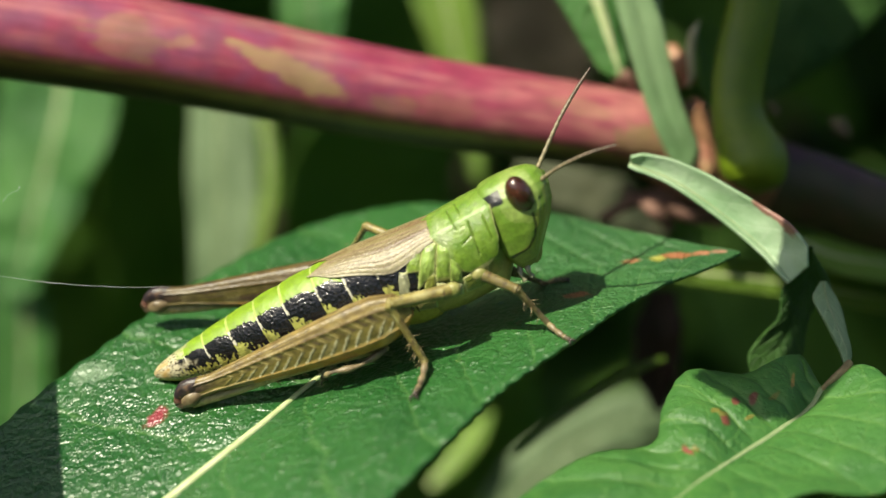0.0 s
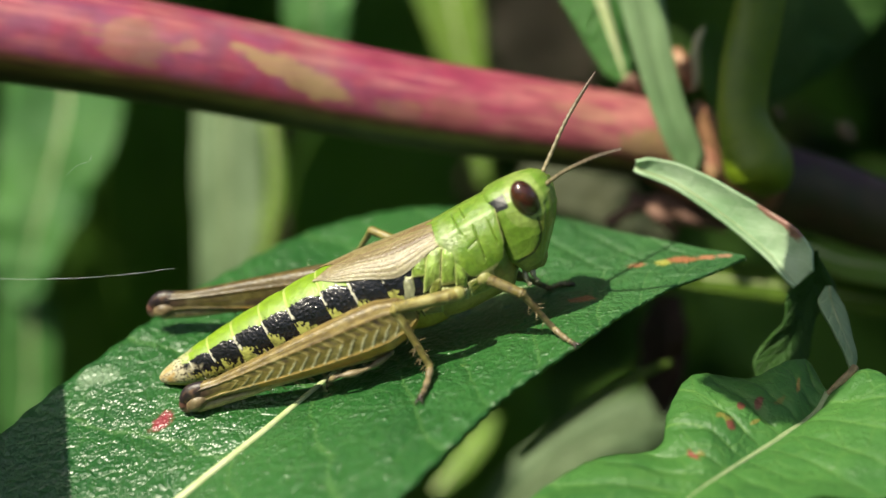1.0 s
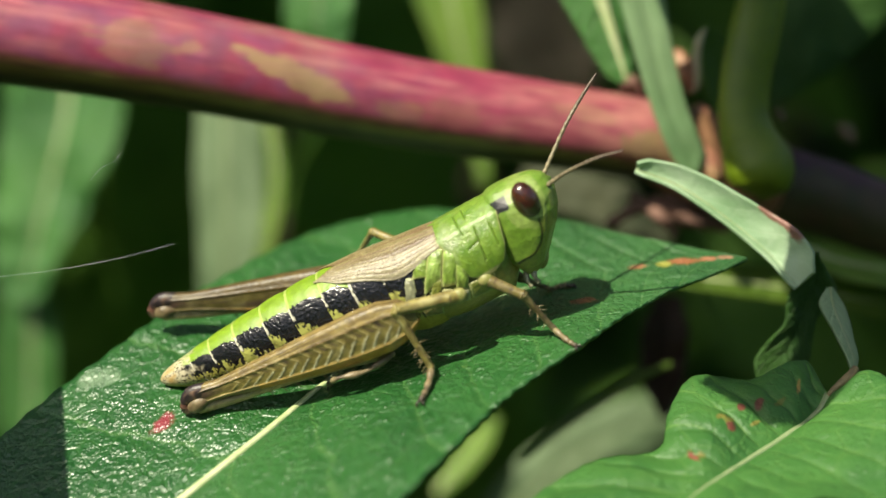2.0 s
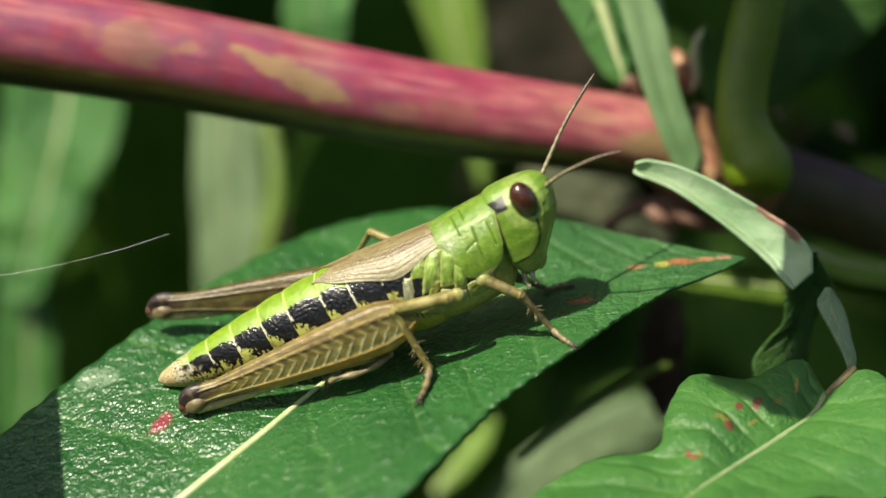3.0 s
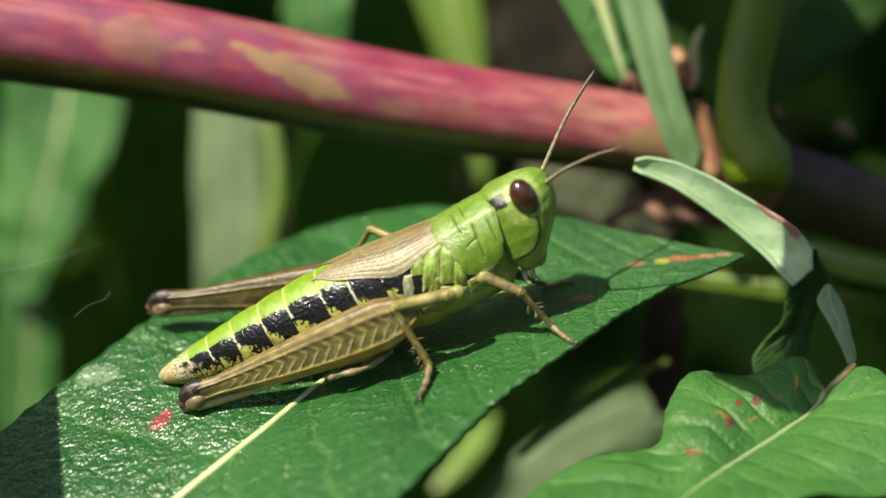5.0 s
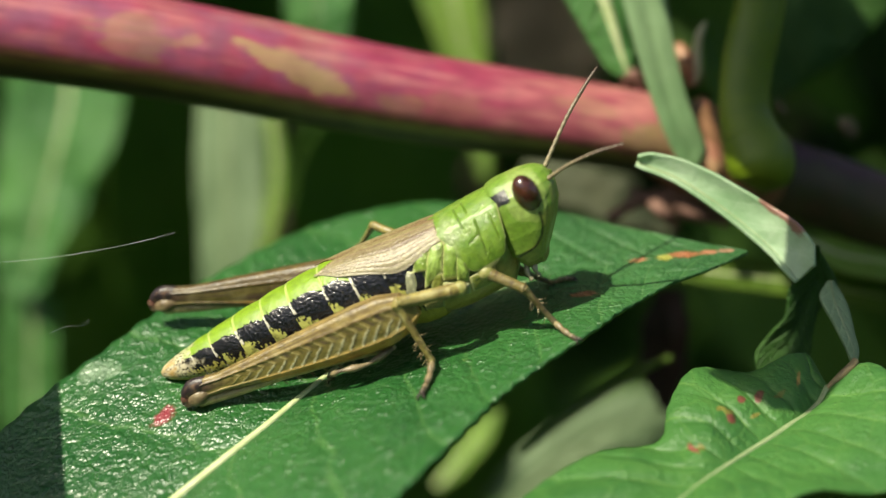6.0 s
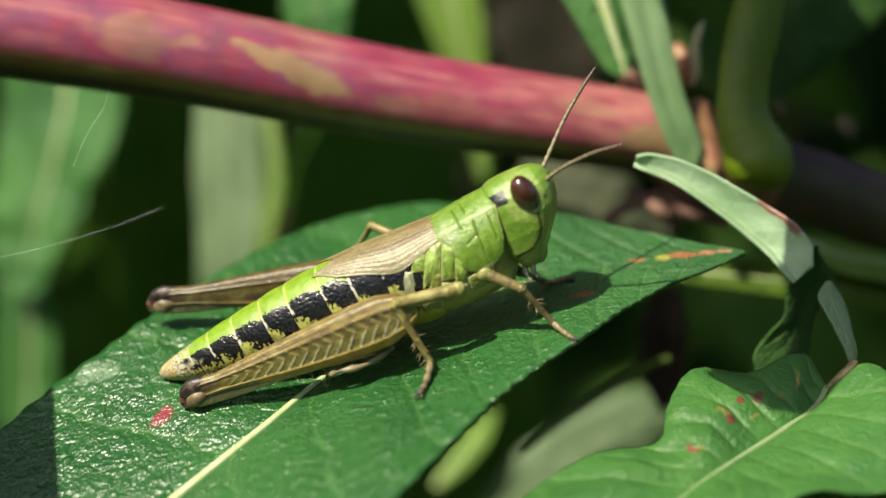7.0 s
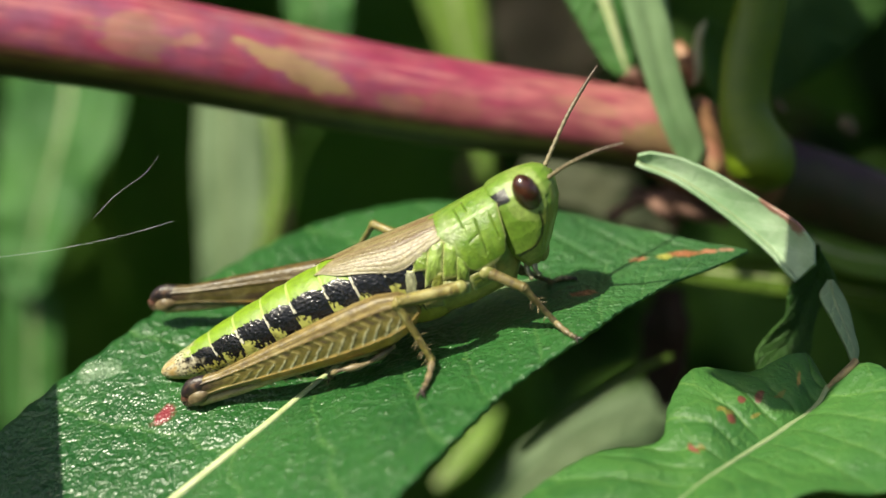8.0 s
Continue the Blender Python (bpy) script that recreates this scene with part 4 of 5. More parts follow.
def abdomen(root):
    edges = [-0.05, 0.8, 1.7, 2.72, 3.98, 5.4, 6.68, 8.25, 9.5, 10.9, 12.3]
    for k in range(len(edges) - 1):
        x0, x1 = edges[k], edges[k + 1] + 0.12
        nx, na = 34, 240
        verts, cols = [], []
        for i in range(nx):
            s = i / (nx - 1)
            for j in range(na):
                ang = -180 + 360 * j / na
                x = x0 + (x1 - x0) * s + (0.25 if k else 0.0) * (math.cos(radians(ang)) * -0.6)
                x = max(-0.05, x)
                verts.append(body_point(x, ang, (0.96 + 0.045 * (1 - s) ** 0.5 + 0.035 * math.sin(math.pi * s) ** 0.7 + 0.008 * fuzz(x * 4, ang * 0.07, 7) + (0.020 if 46 < abs(ang) < 104 else 0.006) * fuzz(x * 13, ang * 0.29, 3)) if k else 1.0))
                w = abs(ang)
                f1, f2 = fuzz(x * 3.2, ang * 0.05, 1), fuzz(x * 9, ang * 0.12, 4)
                green = blend(LIME, (0.15, 0.25, 0.015), 0.4 + f1)
                dark = blend((0.006, 0.006, 0.008), (0.03, 0.025, 0.02), f2 * 1.5 - 0.3)
                gold = blend((0.52, 0.47, 0.32), (0.06, 0.045, 0.02), 0.05 + 2.2 * f2)
                low = blend((0.36, 0.33, 0.07), (0.05, 0.035, 0.012), 0.25 + 2.4 * f2)
                b0, b1 = 50 - 9 * math.sin(math.pi * min(1, s * 1.05)) + f2 * 5 - 4 * (s < 0.2), 101 + f2 * 26 - 12 * max(0, 5 - x) / 5
                c = green if w < b0 else dark if w < b1 else low
                if s < 0.07 and w < b0:
                    c = blend(c, (0.44, 0.50, 0.16), 0.6)
                if b0 - 2 <= w < 70 + 25 * f1 and s < 0.06 + 0.06 * f2:
                    c = np.array((0.52, 0.50, 0.40))
                if 74 + 12 * f2 < w < 104 and s < 0.34 + 0.35 * f2 - 0.005 * abs(w - 86) and x > 3.0:
                    c = blend((0.40, 0.41, 0.10), (0.05, 0.045, 0.015), 1.6 * f1 - 0.2)
                back = min(1, max(0, (1.9 + f1 * 0.9 - x) / 0.9))
                c = blend(c, gold, back * (0.9 if w < b1 or x < 1.2 else 0.4))
                if x < 0.8:
                    c = blend(c, (0.42, 0.27, 0.09), 0.45 + 0.9 * f1)
                if w > 120:
                    c = blend(c, (0.42, 0.34, 0.05), 0.8)
                cols.append(c)
        faces = sheet_faces(nx, na, True)
        if k == 0:
            faces.append(tuple(range(na)))
        mesh_object("abdomen_segment", verts, faces, BLACK_SHELL, root, "glossy black-banded segment with lime green back" if k > 2 else "golden brown tail segment", cols)


def thorax(root):
    nx, na = 30, 72
    verts, cols = [], []
    for i in range(nx):
        for j in range(na):
            x, ang = 12.0 + 4.3 * i / (nx - 1), -180 + 360 * j / na
            verts.append(body_point(x, ang, 0.95 - 0.6 * max(0, x - 15.7)))
            # yellow belly, painted lighter for the light bounced up from the leaf
            cols.append(blend((0.10, 0.15, 0.03) if x < 14.6 else (0.2, 0.3, 0.06), (0.46, 0.38, 0.10), (abs(ang) - 100) / 30) * (0.8 + 0.5 * fuzz(x, ang * 0.03, 0)))
    mesh_object("thorax", verts, sheet_faces(nx, na, True), SHELL, root, "yellow-green thorax underside", cols)
    # saddle
    def saddle(s, t):
        ang = -101 + 202 * t
        w = abs(ang)
        rear = lerp(w, [(0, 13.25), (32, 13.42), (48, 13.7), (77, 14.05), (92, 14.3), (101, 14.75)])[0]
        front = lerp(w, [(0, 16.5), (30, 16.42), (77, 16.2), (93, 15.9), (101, 15.25)])[0]
        return rear + (front - rear) * s, ang

    grooves = [(14.55, 10, 14.7, 45), (15.28, 43, 15.22, 82), (15.93, 47, 15.95, 75), (14.7, 64, 15.2, 60), (14.95, 5, 15.05, 26)]

    def near_groove(x, w):
        d = 9.0
        for x0, a0, x1, a1 in grooves:
            k = min(1, max(0, ((x - x0) * (x1 - x0) + (w - a0) * (a1 - a0) / 900) / ((x1 - x0) ** 2 + (a1 - a0) ** 2 / 900)))
            d = min(d, math.hypot(x - x0 - k * (x1 - x0), (w - a0 - k * (a1 - a0)) / 30))
        return d

    def saddle_relief(s, t):
        x, ang = saddle(s, t)
        g = 0.004 * fuzz(x * 4, ang * 0.12, 0) + 0.005 * fuzz(x * 13, ang * 0.4, 3)
        g -= 0.035 * math.exp(-(near_groove(x, abs(ang)) / 0.034) ** 2)
        return g + 0.022 * math.exp(-((abs(ang) - 38) / 5.0) ** 2) + 0.015 * math.exp(-(ang / 3) ** 2)

    def saddle_paint(s, t):
        x, ang = saddle(s, t)
        w = abs(ang)
        f = fuzz(x * 2.5, ang * 0.09, 2)
        c = blend(MOSS, (0.155, 0.255, 0.028), 0.5 + f)
        c = blend(c, (0.21, 0.33, 0.08), 1 - abs(w - 39) / 6)
        c = blend(c, (0.28, 0.33, 0.17), 0.75 - abs(x - 14.0) - abs(w - 42) / 60 + 0.3 * fuzz(x * 12, ang * 0.4, 6))
        c = c * (1 + 0.18 * fuzz(x * 10, ang * 0.35, 9))
        c = blend(c, (0.03, 0.045, 0.01), 1.3 - near_groove(x, w) / 0.026)
        if w > 95 or s > 0.98 or (s < 0.025 and w > 30):
            c = blend(c, CREAM, 0.8)
        return c

    plate("pronotum", saddle, SHELL, root, "bright green saddle-shaped neck shield with fine grooves", saddle_paint, 100, 150, 1.01, 0.035, 0.05, 8.0, saddle_relief)
    # flank plates under the wing root
    for sign in (1, -1):
        olive, leafy, stone = (0.20, 0.23, 0.04), (0.25, 0.37, 0.07), (0.26, 0.26, 0.17)
        for corners, tone, up in (
                (((12.5, 43), (13.0, 45), (12.65, 71), (12.05, 67)), (0.22, 0.33, 0.05), 0.07), (((13.15, 41), (13.75, 43), (13.15, 79), (12.2, 91)), leafy, 0.09),
                (((13.8, 43), (14.2, 59), (13.65, 91), (13.05, 89)), (0.21, 0.33, 0.05), 0.10), (((14.05, 65), (14.35, 83), (14.0, 103), (13.6, 95)), leafy, 0.08),
                (((12.8, 77), (13.15, 80), (12.8, 102), (12.4, 97)), olive, 0.05), (((13.05, 91), (14.05, 105), (13.85, 119), (12.75, 104)), stone, 0.10),
                (((11.75, 62), (12.1, 66), (11.85, 98), (11.3, 93)), (0.29, 0.30, 0.18), 0.06), (((12.0, 97), (12.8, 105), (12.6, 125), (11.8, 119)), (0.28, 0.24, 0.09), 0.08),
                (((14.1, 99), (15.3, 99), (15.1, 123), (14.0, 119)), olive, 0.04)):
            def region(s, t, q=corners):
                (ax, aa), (bx, ba), (cx, ca), (dx, da) = q
                k = s + 0.10 * math.sin(2 * math.pi * t) * (1 - abs(2 * s - 1))
                x = (ax * (1 - k) + bx * k) * (1 - t) + (dx * (1 - k) + cx * k) * t
                return x, sign * ((aa * (1 - k) + ba * k) * (1 - t) + (da * (1 - k) + ca * k) * t)

            def tint(s, t, tone=tone):
                edge = max(abs(2 * s - 1), abs(2 * t - 1))
                return blend(np.array(tone) * (0.85 + 0.5 * fuzz(s * 4, t * 5, tone[0] * 50)), (0.50, 0.52, 0.22), (edge - 0.80) * 6)

            plate("flank_plate", region, SHELL, root, "green flank plate with a cream edge", tint, 22, 26, 1.0, up * 0.55, 0.05, 3.5,
                  lambda s, t: 0.012 * fuzz(s * 6, t * 7, 1))


def wings(root):
    for sign in (1, -1):
        def region(s, t):
            x = 13.6 - 5.6 * s
            near = [x + d for d in (-0.5, -0.3, -0.1, 0.1, 0.3, 0.5)]
            top = sum(lerp(k, [(8.0, 18), (8.4, 7), (8.9, 0), (10.3, -5), (12, -5), (13.6, 2)])[0] for k in near) / 6
            low = sum(lerp(k, [(8.0, 22), (8.6, 35), (9.4, 44), (10.6, 54), (11.3, 63), (12.15, 59), (12.85, 50), (13.6, 42)])[0] for k in near) / 6
            k = max(0, (s - 0.80) / 0.20) ** 2 * 0.5
            top, low = top + (low - top) * k * 1.2, low - (low - top) * k * 0.8
            return x, sign * (top + (low - top) * t)

        def vein(s, t):
            return abs(math.sin((t * 9.0 + 0.9 * s + 0.1 * math.sin(s * 9)) * math.pi)) ** 0.6

        def paint(s, t):
            n, fine = fuzz(s * 26, t * 9, 1), fuzz(s * 110, t * 40, 3)
            c = blend((0.43, 0.38, 0.16), (0.28, 0.23, 0.09), 0.4 + 0.9 * n)
            c = blend((0.19, 0.12, 0.06), c, vein(s, t) * 1.1)
            c = blend(c, (0.13, 0.06, 0.04), (1 - abs(t - 0.52 + 0.1 * s) * 7) * (1.2 - s * 1.1))
            c = blend(c, (0.25, 0.15, 0.11), (1 - abs(t - 0.30) * 10) * 0.7)
            c = blend(c, (0.22, 0.13, 0.06), (0.18 - t) * 8)
            c = blend(c, (0.36, 0.29, 0.21), (0.25 - abs(t - 0.70)) * 3)
            c = blend(c, (0.44, 0.41, 0.32), (t - 0.8) * 3)
            return blend(c * 0.62, (0.46, 0.42, 0.24), fine * 1.5 - 0.2)

        plate("forewing", region, WING, root, "short tan forewing with fine lengthwise veins", paint, 150, 84, 1.035, 0.03, 0.04, 2.0,
              lambda s, t: 0.009 * vein(s, t) + 0.004 * fuzz(s * 60, t * 30, 5))


SEAM = [(17.80, 0.45), (17.72, -0.1), (17.5, -0.52), (17.1, -0.85), (16.45, -1.05)]


def head(root):
    # horizontal rings from the mouth up to the crown: height, middle x, half length, half width
    rings = [(-2.05, 16.7, 0.15, 0.25), (-1.9, 16.72, 0.40, 0.80), (-1.5, 16.82, 0.66, 1.24), (-0.9, 16.88, 1.04, 1.50), (-0.2, 17.12, 1.32, 1.56), (0.5, 17.34, 1.45, 1.53),
             (1.1, 17.42, 1.48, 1.40), (1.45, 17.42, 1.45, 1.26), (1.75, 17.35, 1.36, 1.0), (1.95, 17.28, 1.18, 0.72), (2.05, 17.25, 0.9, 0.48), (2.1, 17.3, 0.5, 0.25)]
    n, na = 110, 140
    verts, cols = [], []
    for i in range(n):
        z = -2.05 + 4.15 * (1 - (1 - i / (n - 1)) ** 1.25)
        xm, hl, hw = lerp(z, rings)
        for j in range(na):
            a = 2 * math.pi * j / na
            c, s = math.cos(a), math.sin(a)
            deg = math.degrees(a) % 360
            side = min(deg, 360 - deg)
            ridge = 0.10 * math.exp(-((abs(s) * hw - 0.32) / 0.10) ** 2) * (c > 0) * (z < 1.4)
            ridge -= 0.09 * math.exp(-((side - 50 + z * 3) / 4.0) ** 2) * (z < 0.9)
            ridge += 0.008 * fuzz(z * 5, a * 5, 8)
            box = 0.85 if c > 0 else 0.62
            verts.append(np.array((xm + (hl + ridge) * math.copysign(abs(c) ** box, c), -hw * math.copysign(abs(s) ** box, s), z)) * MM)
            f = fuzz(z * 2, a * 2, 3)
            col = blend((0.115, 0.215, 0.022), (0.18, 0.29, 0.045), 0.4 + f)
            if side < 40 and z < 1.2:
                col = blend(col, (0.32, 0.36, 0.08), 0.5)
            if c * c < 0.9 and math.hypot((xm + hl * c - 17.70) / 0.72, (z - 1.22) / 1.12) < 1.0:
                col = blend(col, (0.36, 0.42, 0.14), 0.3)
            if z < -1.5:
                col = blend(col, (0.38, 0.36, 0.10), 0.5)
            if hw * abs(s) > 0.7:
                # the cheek's seam, from the eye down and back to the jaw
                at = xm + hl * c
                seam = 9.0
                for (x0, z0), (x1, z1) in zip(SEAM, SEAM[1:]):
                    q = min(1, max(0, ((at - x0) * (x1 - x0) + (z - z0) * (z1 - z0)) / ((x1 - x0) ** 2 + (z1 - z0) ** 2)))
                    seam = min(seam, math.hypot(at - x0 - q * (x1 - x0), z - z0 - q * (z1 - z0)))
                below = z < lerp(at, [(15.9, -1.2), (16.42, -1.0), (17.2, -0.7), (17.5, -0.45), (17.9, 0.4)])[0]
                if below:
                    col = blend(col, (0.30, 0.30, 0.06), 0.55)
                col = blend(col, (0.012, 0.016, 0.006), 1.5 - seam / 0.05)
            if 100 < side < 174 and 1.30 - 0.002 * (side - 105) < z < 1.80 - 0.003 * (side - 105):
                col = np.array((0.015, 0.015, 0.018))
            cols.append(col)
    faces = sheet_faces(n, na, True) + [tuple(range(na))[::-1], tuple((n - 1) * na + k for k in range(na))]
    h = mesh_object("head", verts, faces, SHELL, root, "bright green rounded head with a slanting face", cols)
    for sign in (1, -1):
        ball("eye", (17.70, -1.06 * sign - 0.08, 1.05 + 0.25 * sign), (0.55, 0.62, 0.86 + 0.06 * sign), EYE_SKIN, h, "large glossy dark brown oval eye", (14 * sign, -4, 8 * sign))
        ball("mandible", (17.22, -0.36 * sign, -1.5), (0.32, 0.30, 0.58), PALP, h, "yellow-green jaw", (0, 24, 0))
        for dx, dz in ((0.0, -2.2), (-0.35, -2.25)):
            tube("palp", [(16.75 + dx, -0.65 * sign, -1.6, 0.10), (16.65 + dx, -0.9 * sign, dz + 0.25, 0.13), (16.65 + dx, -0.95 * sign, dz + 0.08, 0.08), (16.7 + dx, -0.95 * sign, dz - 0.1, 0.12)], PALP_WHITE, h, "short pale palp", 10, 14)
    # antennae
    def horn(u, a):
        return blend((0.26, 0.23, 0.12), (0.10, 0.065, 0.045), u * 1.2) * (0.85 + 0.3 * (math.sin(u * 150) > 0))

    bead = lambda u: 1 + 0.10 * math.sin(u * 150)
    tube("antenna", [(18.37, 0.25, 1.31, 0.12), (18.76, 0.35, 1.61, 0.095), (20.33, 1.30, 2.83, 0.085), (21.51, 2.00, 3.55, 0.08), (22.38, 2.50, 4.01, 0.045)], LEG, h, "slender brown banded antenna", 10, 160, paint=horn, ripple=bead)
    tube("antenna", [(18.09, -0.45, 1.15, 0.13), (18.45, -0.55, 1.27, 0.11), (19.63, -0.90, 1.64, 0.08), (20.99, -1.30, 1.82, 0.075), (22.20, -1.60, 1.77, 0.045)], LEG, h, "slender brown banded antenna", 10, 160, paint=horn, ripple=bead)


def ball(name, centre, size, material, parent, label="", turn=(0, 0, 0), colours=None):
    bm = bmesh.new()
    bmesh.ops.create_uvsphere(bm, u_segments=28, v_segments=18, radius=1.0)
    m = pose(*[c * MM for c in centre], *turn) @ Matrix.Diagonal((*[s * MM for s in size], 1))
    bmesh.ops.transform(bm, matrix=m, verts=bm.verts)
    for f in bm.faces:
        f.smooth = True
    me = bpy.data.meshes.new(name)
    bm.to_mesh(me)
    bm.free()
    me.materials.append(material)
    ob = new(name, me)
    ob.parent = parent
    return tagged(ob, label)


def hind_leg(root, hip, knee, foot, toe, sign):
    """The big jumping leg: a club-shaped thigh with herringbone ribs, a dark knee, a folded spiny shank, a foot."""
    hip, knee = np.array(hip), np.array(knee)
    prof = [(0, 0.35, 0.30), (0.05, 0.85, 0.50), (0.14, 1.10, 0.62), (0.25, 1.10, 0.62), (0.42, 0.97, 0.55), (0.6, 0.78, 0.45), (0.78, 0.55, 0.36), (0.88, 0.43, 0.32), (0.94, 0.46, 0.34), (1.0, 0.40, 0.3)]
    ax = knee - hip
    ln = np.linalg.norm(ax)
    ax = ax / ln
    up = np.array((0, 0.0, 1.0)) - ax[2] * ax
    up /= np.linalg.norm(up)
    out = np.cross(ax, up) * (1 if np.cross(ax, up)[1] * -sign > 0 else -1)
    nx, na = 240, 96
    verts, cols = [], []
    for i in range(nx):
        u = i / (nx - 1)
        hh, ht = lerp(u, prof)
        for j in range(na):
            a = 2 * math.pi * j / na
            c, s = math.cos(a), math.sin(a)
            v = s
            flat = abs(c) ** 0.6
            rib = 0.0
            chev = (u * 19 - abs(v - 0.16) * 1.7 + 0.12 * fuzz(u * 9, v * 4, 2)) % 1
            field = c > 0 and 0.06 < u < 0.84
            if field and -0.52 < v < 0.5:
                rib = 0.03 * max(0, 1 - min(chev, 1 - chev) / 0.16)
            keel = 0.06 * math.exp(-((abs(v) - 0.55) / 0.08) ** 2)
            p = hip + ax * ln * u + up * (v * hh - 0.10 * math.sin(math.pi * u)) + out * math.copysign(flat, c) * (ht + rib + keel - 0.03)
            verts.append(p * MM)
            f = fuzz(u * 22, a * 2, sign)
            line = fuzz(u * 6, a * 9, sign * 3)
            if v > 0.5:
                col = blend((0.13, 0.085, 0.025), (0.30, 0.22, 0.065), 0.55 + f * 0.6 + line * 1.5)
            # orange lower edge, brightened to paint in light glowing through it
            elif v < -0.46:
                col = blend((0.52, 0.27, 0.03), (0.36, 0.17, 0.025), 0.3 + f + line) if u < 0.72 else blend((0.33, 0.24, 0.09), (0.16, 0.10, 0.04), 0.4 + line * 2)
            else:
                col = blend((0.17, 0.135, 0.035), (0.27, 0.22, 0.06), 0.5 + f)
                if field:
                    fade = min(1, (0.84 - u) * 6)
                    if v > 0.12:
                        col = blend(col, (0.055, 0.035, 0.03), (0.75 + f - 2.2 * abs(chev - 0.5)) * fade if v > 0.18 else 0.2)
                        if min(chev, 1 - chev) < 0.10:
                            col = blend(col, (0.36, 0.30, 0.13), 0.7)
                    elif min(chev, 1 - chev) < 0.095:
                        col = blend(col, (0.56, 0.53, 0.33), fade)
                    elif chev > 0.72:
                        col = blend(col, (0.09, 0.065, 0.03), 0.55 * fade)
            col = np.array(col) * 0.84
            # far thigh: the near one's colours darkened, its shade painted in
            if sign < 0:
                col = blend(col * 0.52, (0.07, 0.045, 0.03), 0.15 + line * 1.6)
            if abs(abs(v) - 0.55) < 0.05:
                col = blend(col, (0.12, 0.07, 0.03), 0.5) if v > 0 else blend(col, (0.45, 0.36, 0.16), 0.5)
            if u > 0.8:
                col = blend(col, (0.06, 0.035, 0.025), (u - 0.80) * 7 if -0.2 < v < 0.6 else (u - 0.93) * 10)
            cols.append(col)
    faces = sheet_faces(nx, na, True) + [tuple(range(na)), tuple((nx - 1) * na + k for k in range(na))]
    thigh = mesh_object("hind_thigh", verts, faces, LEG, root, "tan jumping thigh with dark and pale herringbone ribs", cols)
    rng = random.Random(5 + sign)
    for k in range(34):
        u = rng.uniform(0.15, 0.98)
        hh, ht = lerp(u, prof)
        v = rng.choice((-1, -1, 1)) * rng.uniform(0.8, 1.0)
        q = hip + ax * ln * u + up * (v * hh * 0.98 - 0.10 * math.sin(math.pi * u)) + out * rng.uniform(0, 0.2)
        tip = q + up * math.copysign(rng.uniform(0.12, 0.3), v) + ax * rng.uniform(0, 0.2) + out * rng.uniform(-0.1, 0.15)
        tube("hair", [(*q, 0.012), (*tip, 0.004)], HAIR, thigh, "", 4, 3)
    # knee with two lobes
    kn = tube("knee", [(*(knee - ax * 1.0 + up * 0.05), 0.26), (*(knee - ax * 0.45 + up * 0.12), 0.37), (*(knee + ax * 0.02 + up * 0.10), 0.41), (*(knee + ax * 0.36 - up * 0.05), 0.31), (*(knee + ax * 0.5 - up * 0.25), 0.18)], LEG, root,
              "blackish brown knee", 32, 48, tuple(up), 0.8,
              lambda u, a: blend(blend((0.020, 0.012, 0.016), (0.16, 0.09, 0.05), -0.35 + 2.2 * fuzz(u * 6, a * 2.2, 4)), (0.28, 0.19, 0.11), (math.sin(a) - 0.78) * 3 * (0.6 + fuzz(u * 9, a, 1)) + (u - 0.86) * 4))
    for side in (-1, 1):
        tube("knee_lobe", [(*(knee - ax * 0.55 - up * 0.24 + out * 0.18 * side), 0.15), (*(knee - ax * 0.12 - up * 0.30 + out * 0.24 * side), 0.32), (*(knee + ax * 0.22 - up * 0.36 + out * 0.21 * side), 0.27), (*(knee + ax * 0.42 - up * 0.44 + out * 0.14 * side), 0.10)],
             LEG, kn, "brown knee lobe with a dark rim", 20, 24, tuple(up), 0.7,
             lambda u, a: blend(blend((0.09, 0.06, 0.03), (0.22, 0.165, 0.09), 0.5 + fuzz(u * 4, a, 2)), (0.03, 0.018, 0.015), (abs(math.sin(a)) - 0.72) * 4 + (abs(u - 0.5) - 0.38) * 5))
    tube("knee_joint", [(*(knee + ax * 0.28 - up * 0.05), 0.24), (*(knee + ax * 0.52 - up * 0.28), 0.27), (*(knee + ax * 0.45 - up * 0.55), 0.22)], LEG, kn, "dark red knee joint", 14, 14, tuple(up), 0.8,
         lambda u, a: blend((0.07, 0.015, 0.012), (0.22, 0.15, 0.10), u * 1.4 - 0.3))
    # shank
    start, foot = knee + ax * 0.05 - up * 0.55, np.array(foot)
    mid = (start + foot) / 2 + up * 0.10
    sh = tube("hind_shank", [(*start, 0.26), (*(start * 0.8 + foot * 0.2 - up * 0.03), 0.20), (*mid, 0.17), (*foot, 0.13)], LEG, root, "slim straw-coloured shank with spines", 14, 40, tuple(up), 1.0,
              lambda u, a: blend((0.40, 0.33, 0.16), (0.26, 0.19, 0.08), 0.4 + fuzz(u * 30, a, 5)))
    for k in range(9):
        for side in (-1, 1):
            b = start + (foot - start) * (0.35 + 0.07 * k)
            tip = b - up * 0.30 + (foot - start) / np.linalg.norm(foot - start) * 0.22 + out * side * 0.14
            tube("spine", [(*b, 0.045), (*tip, 0.012)], SPINE, sh, "", 6, 4)
    foot_parts(root, [foot] + [np.array(t) for t in toe], 0.135, 0.30)


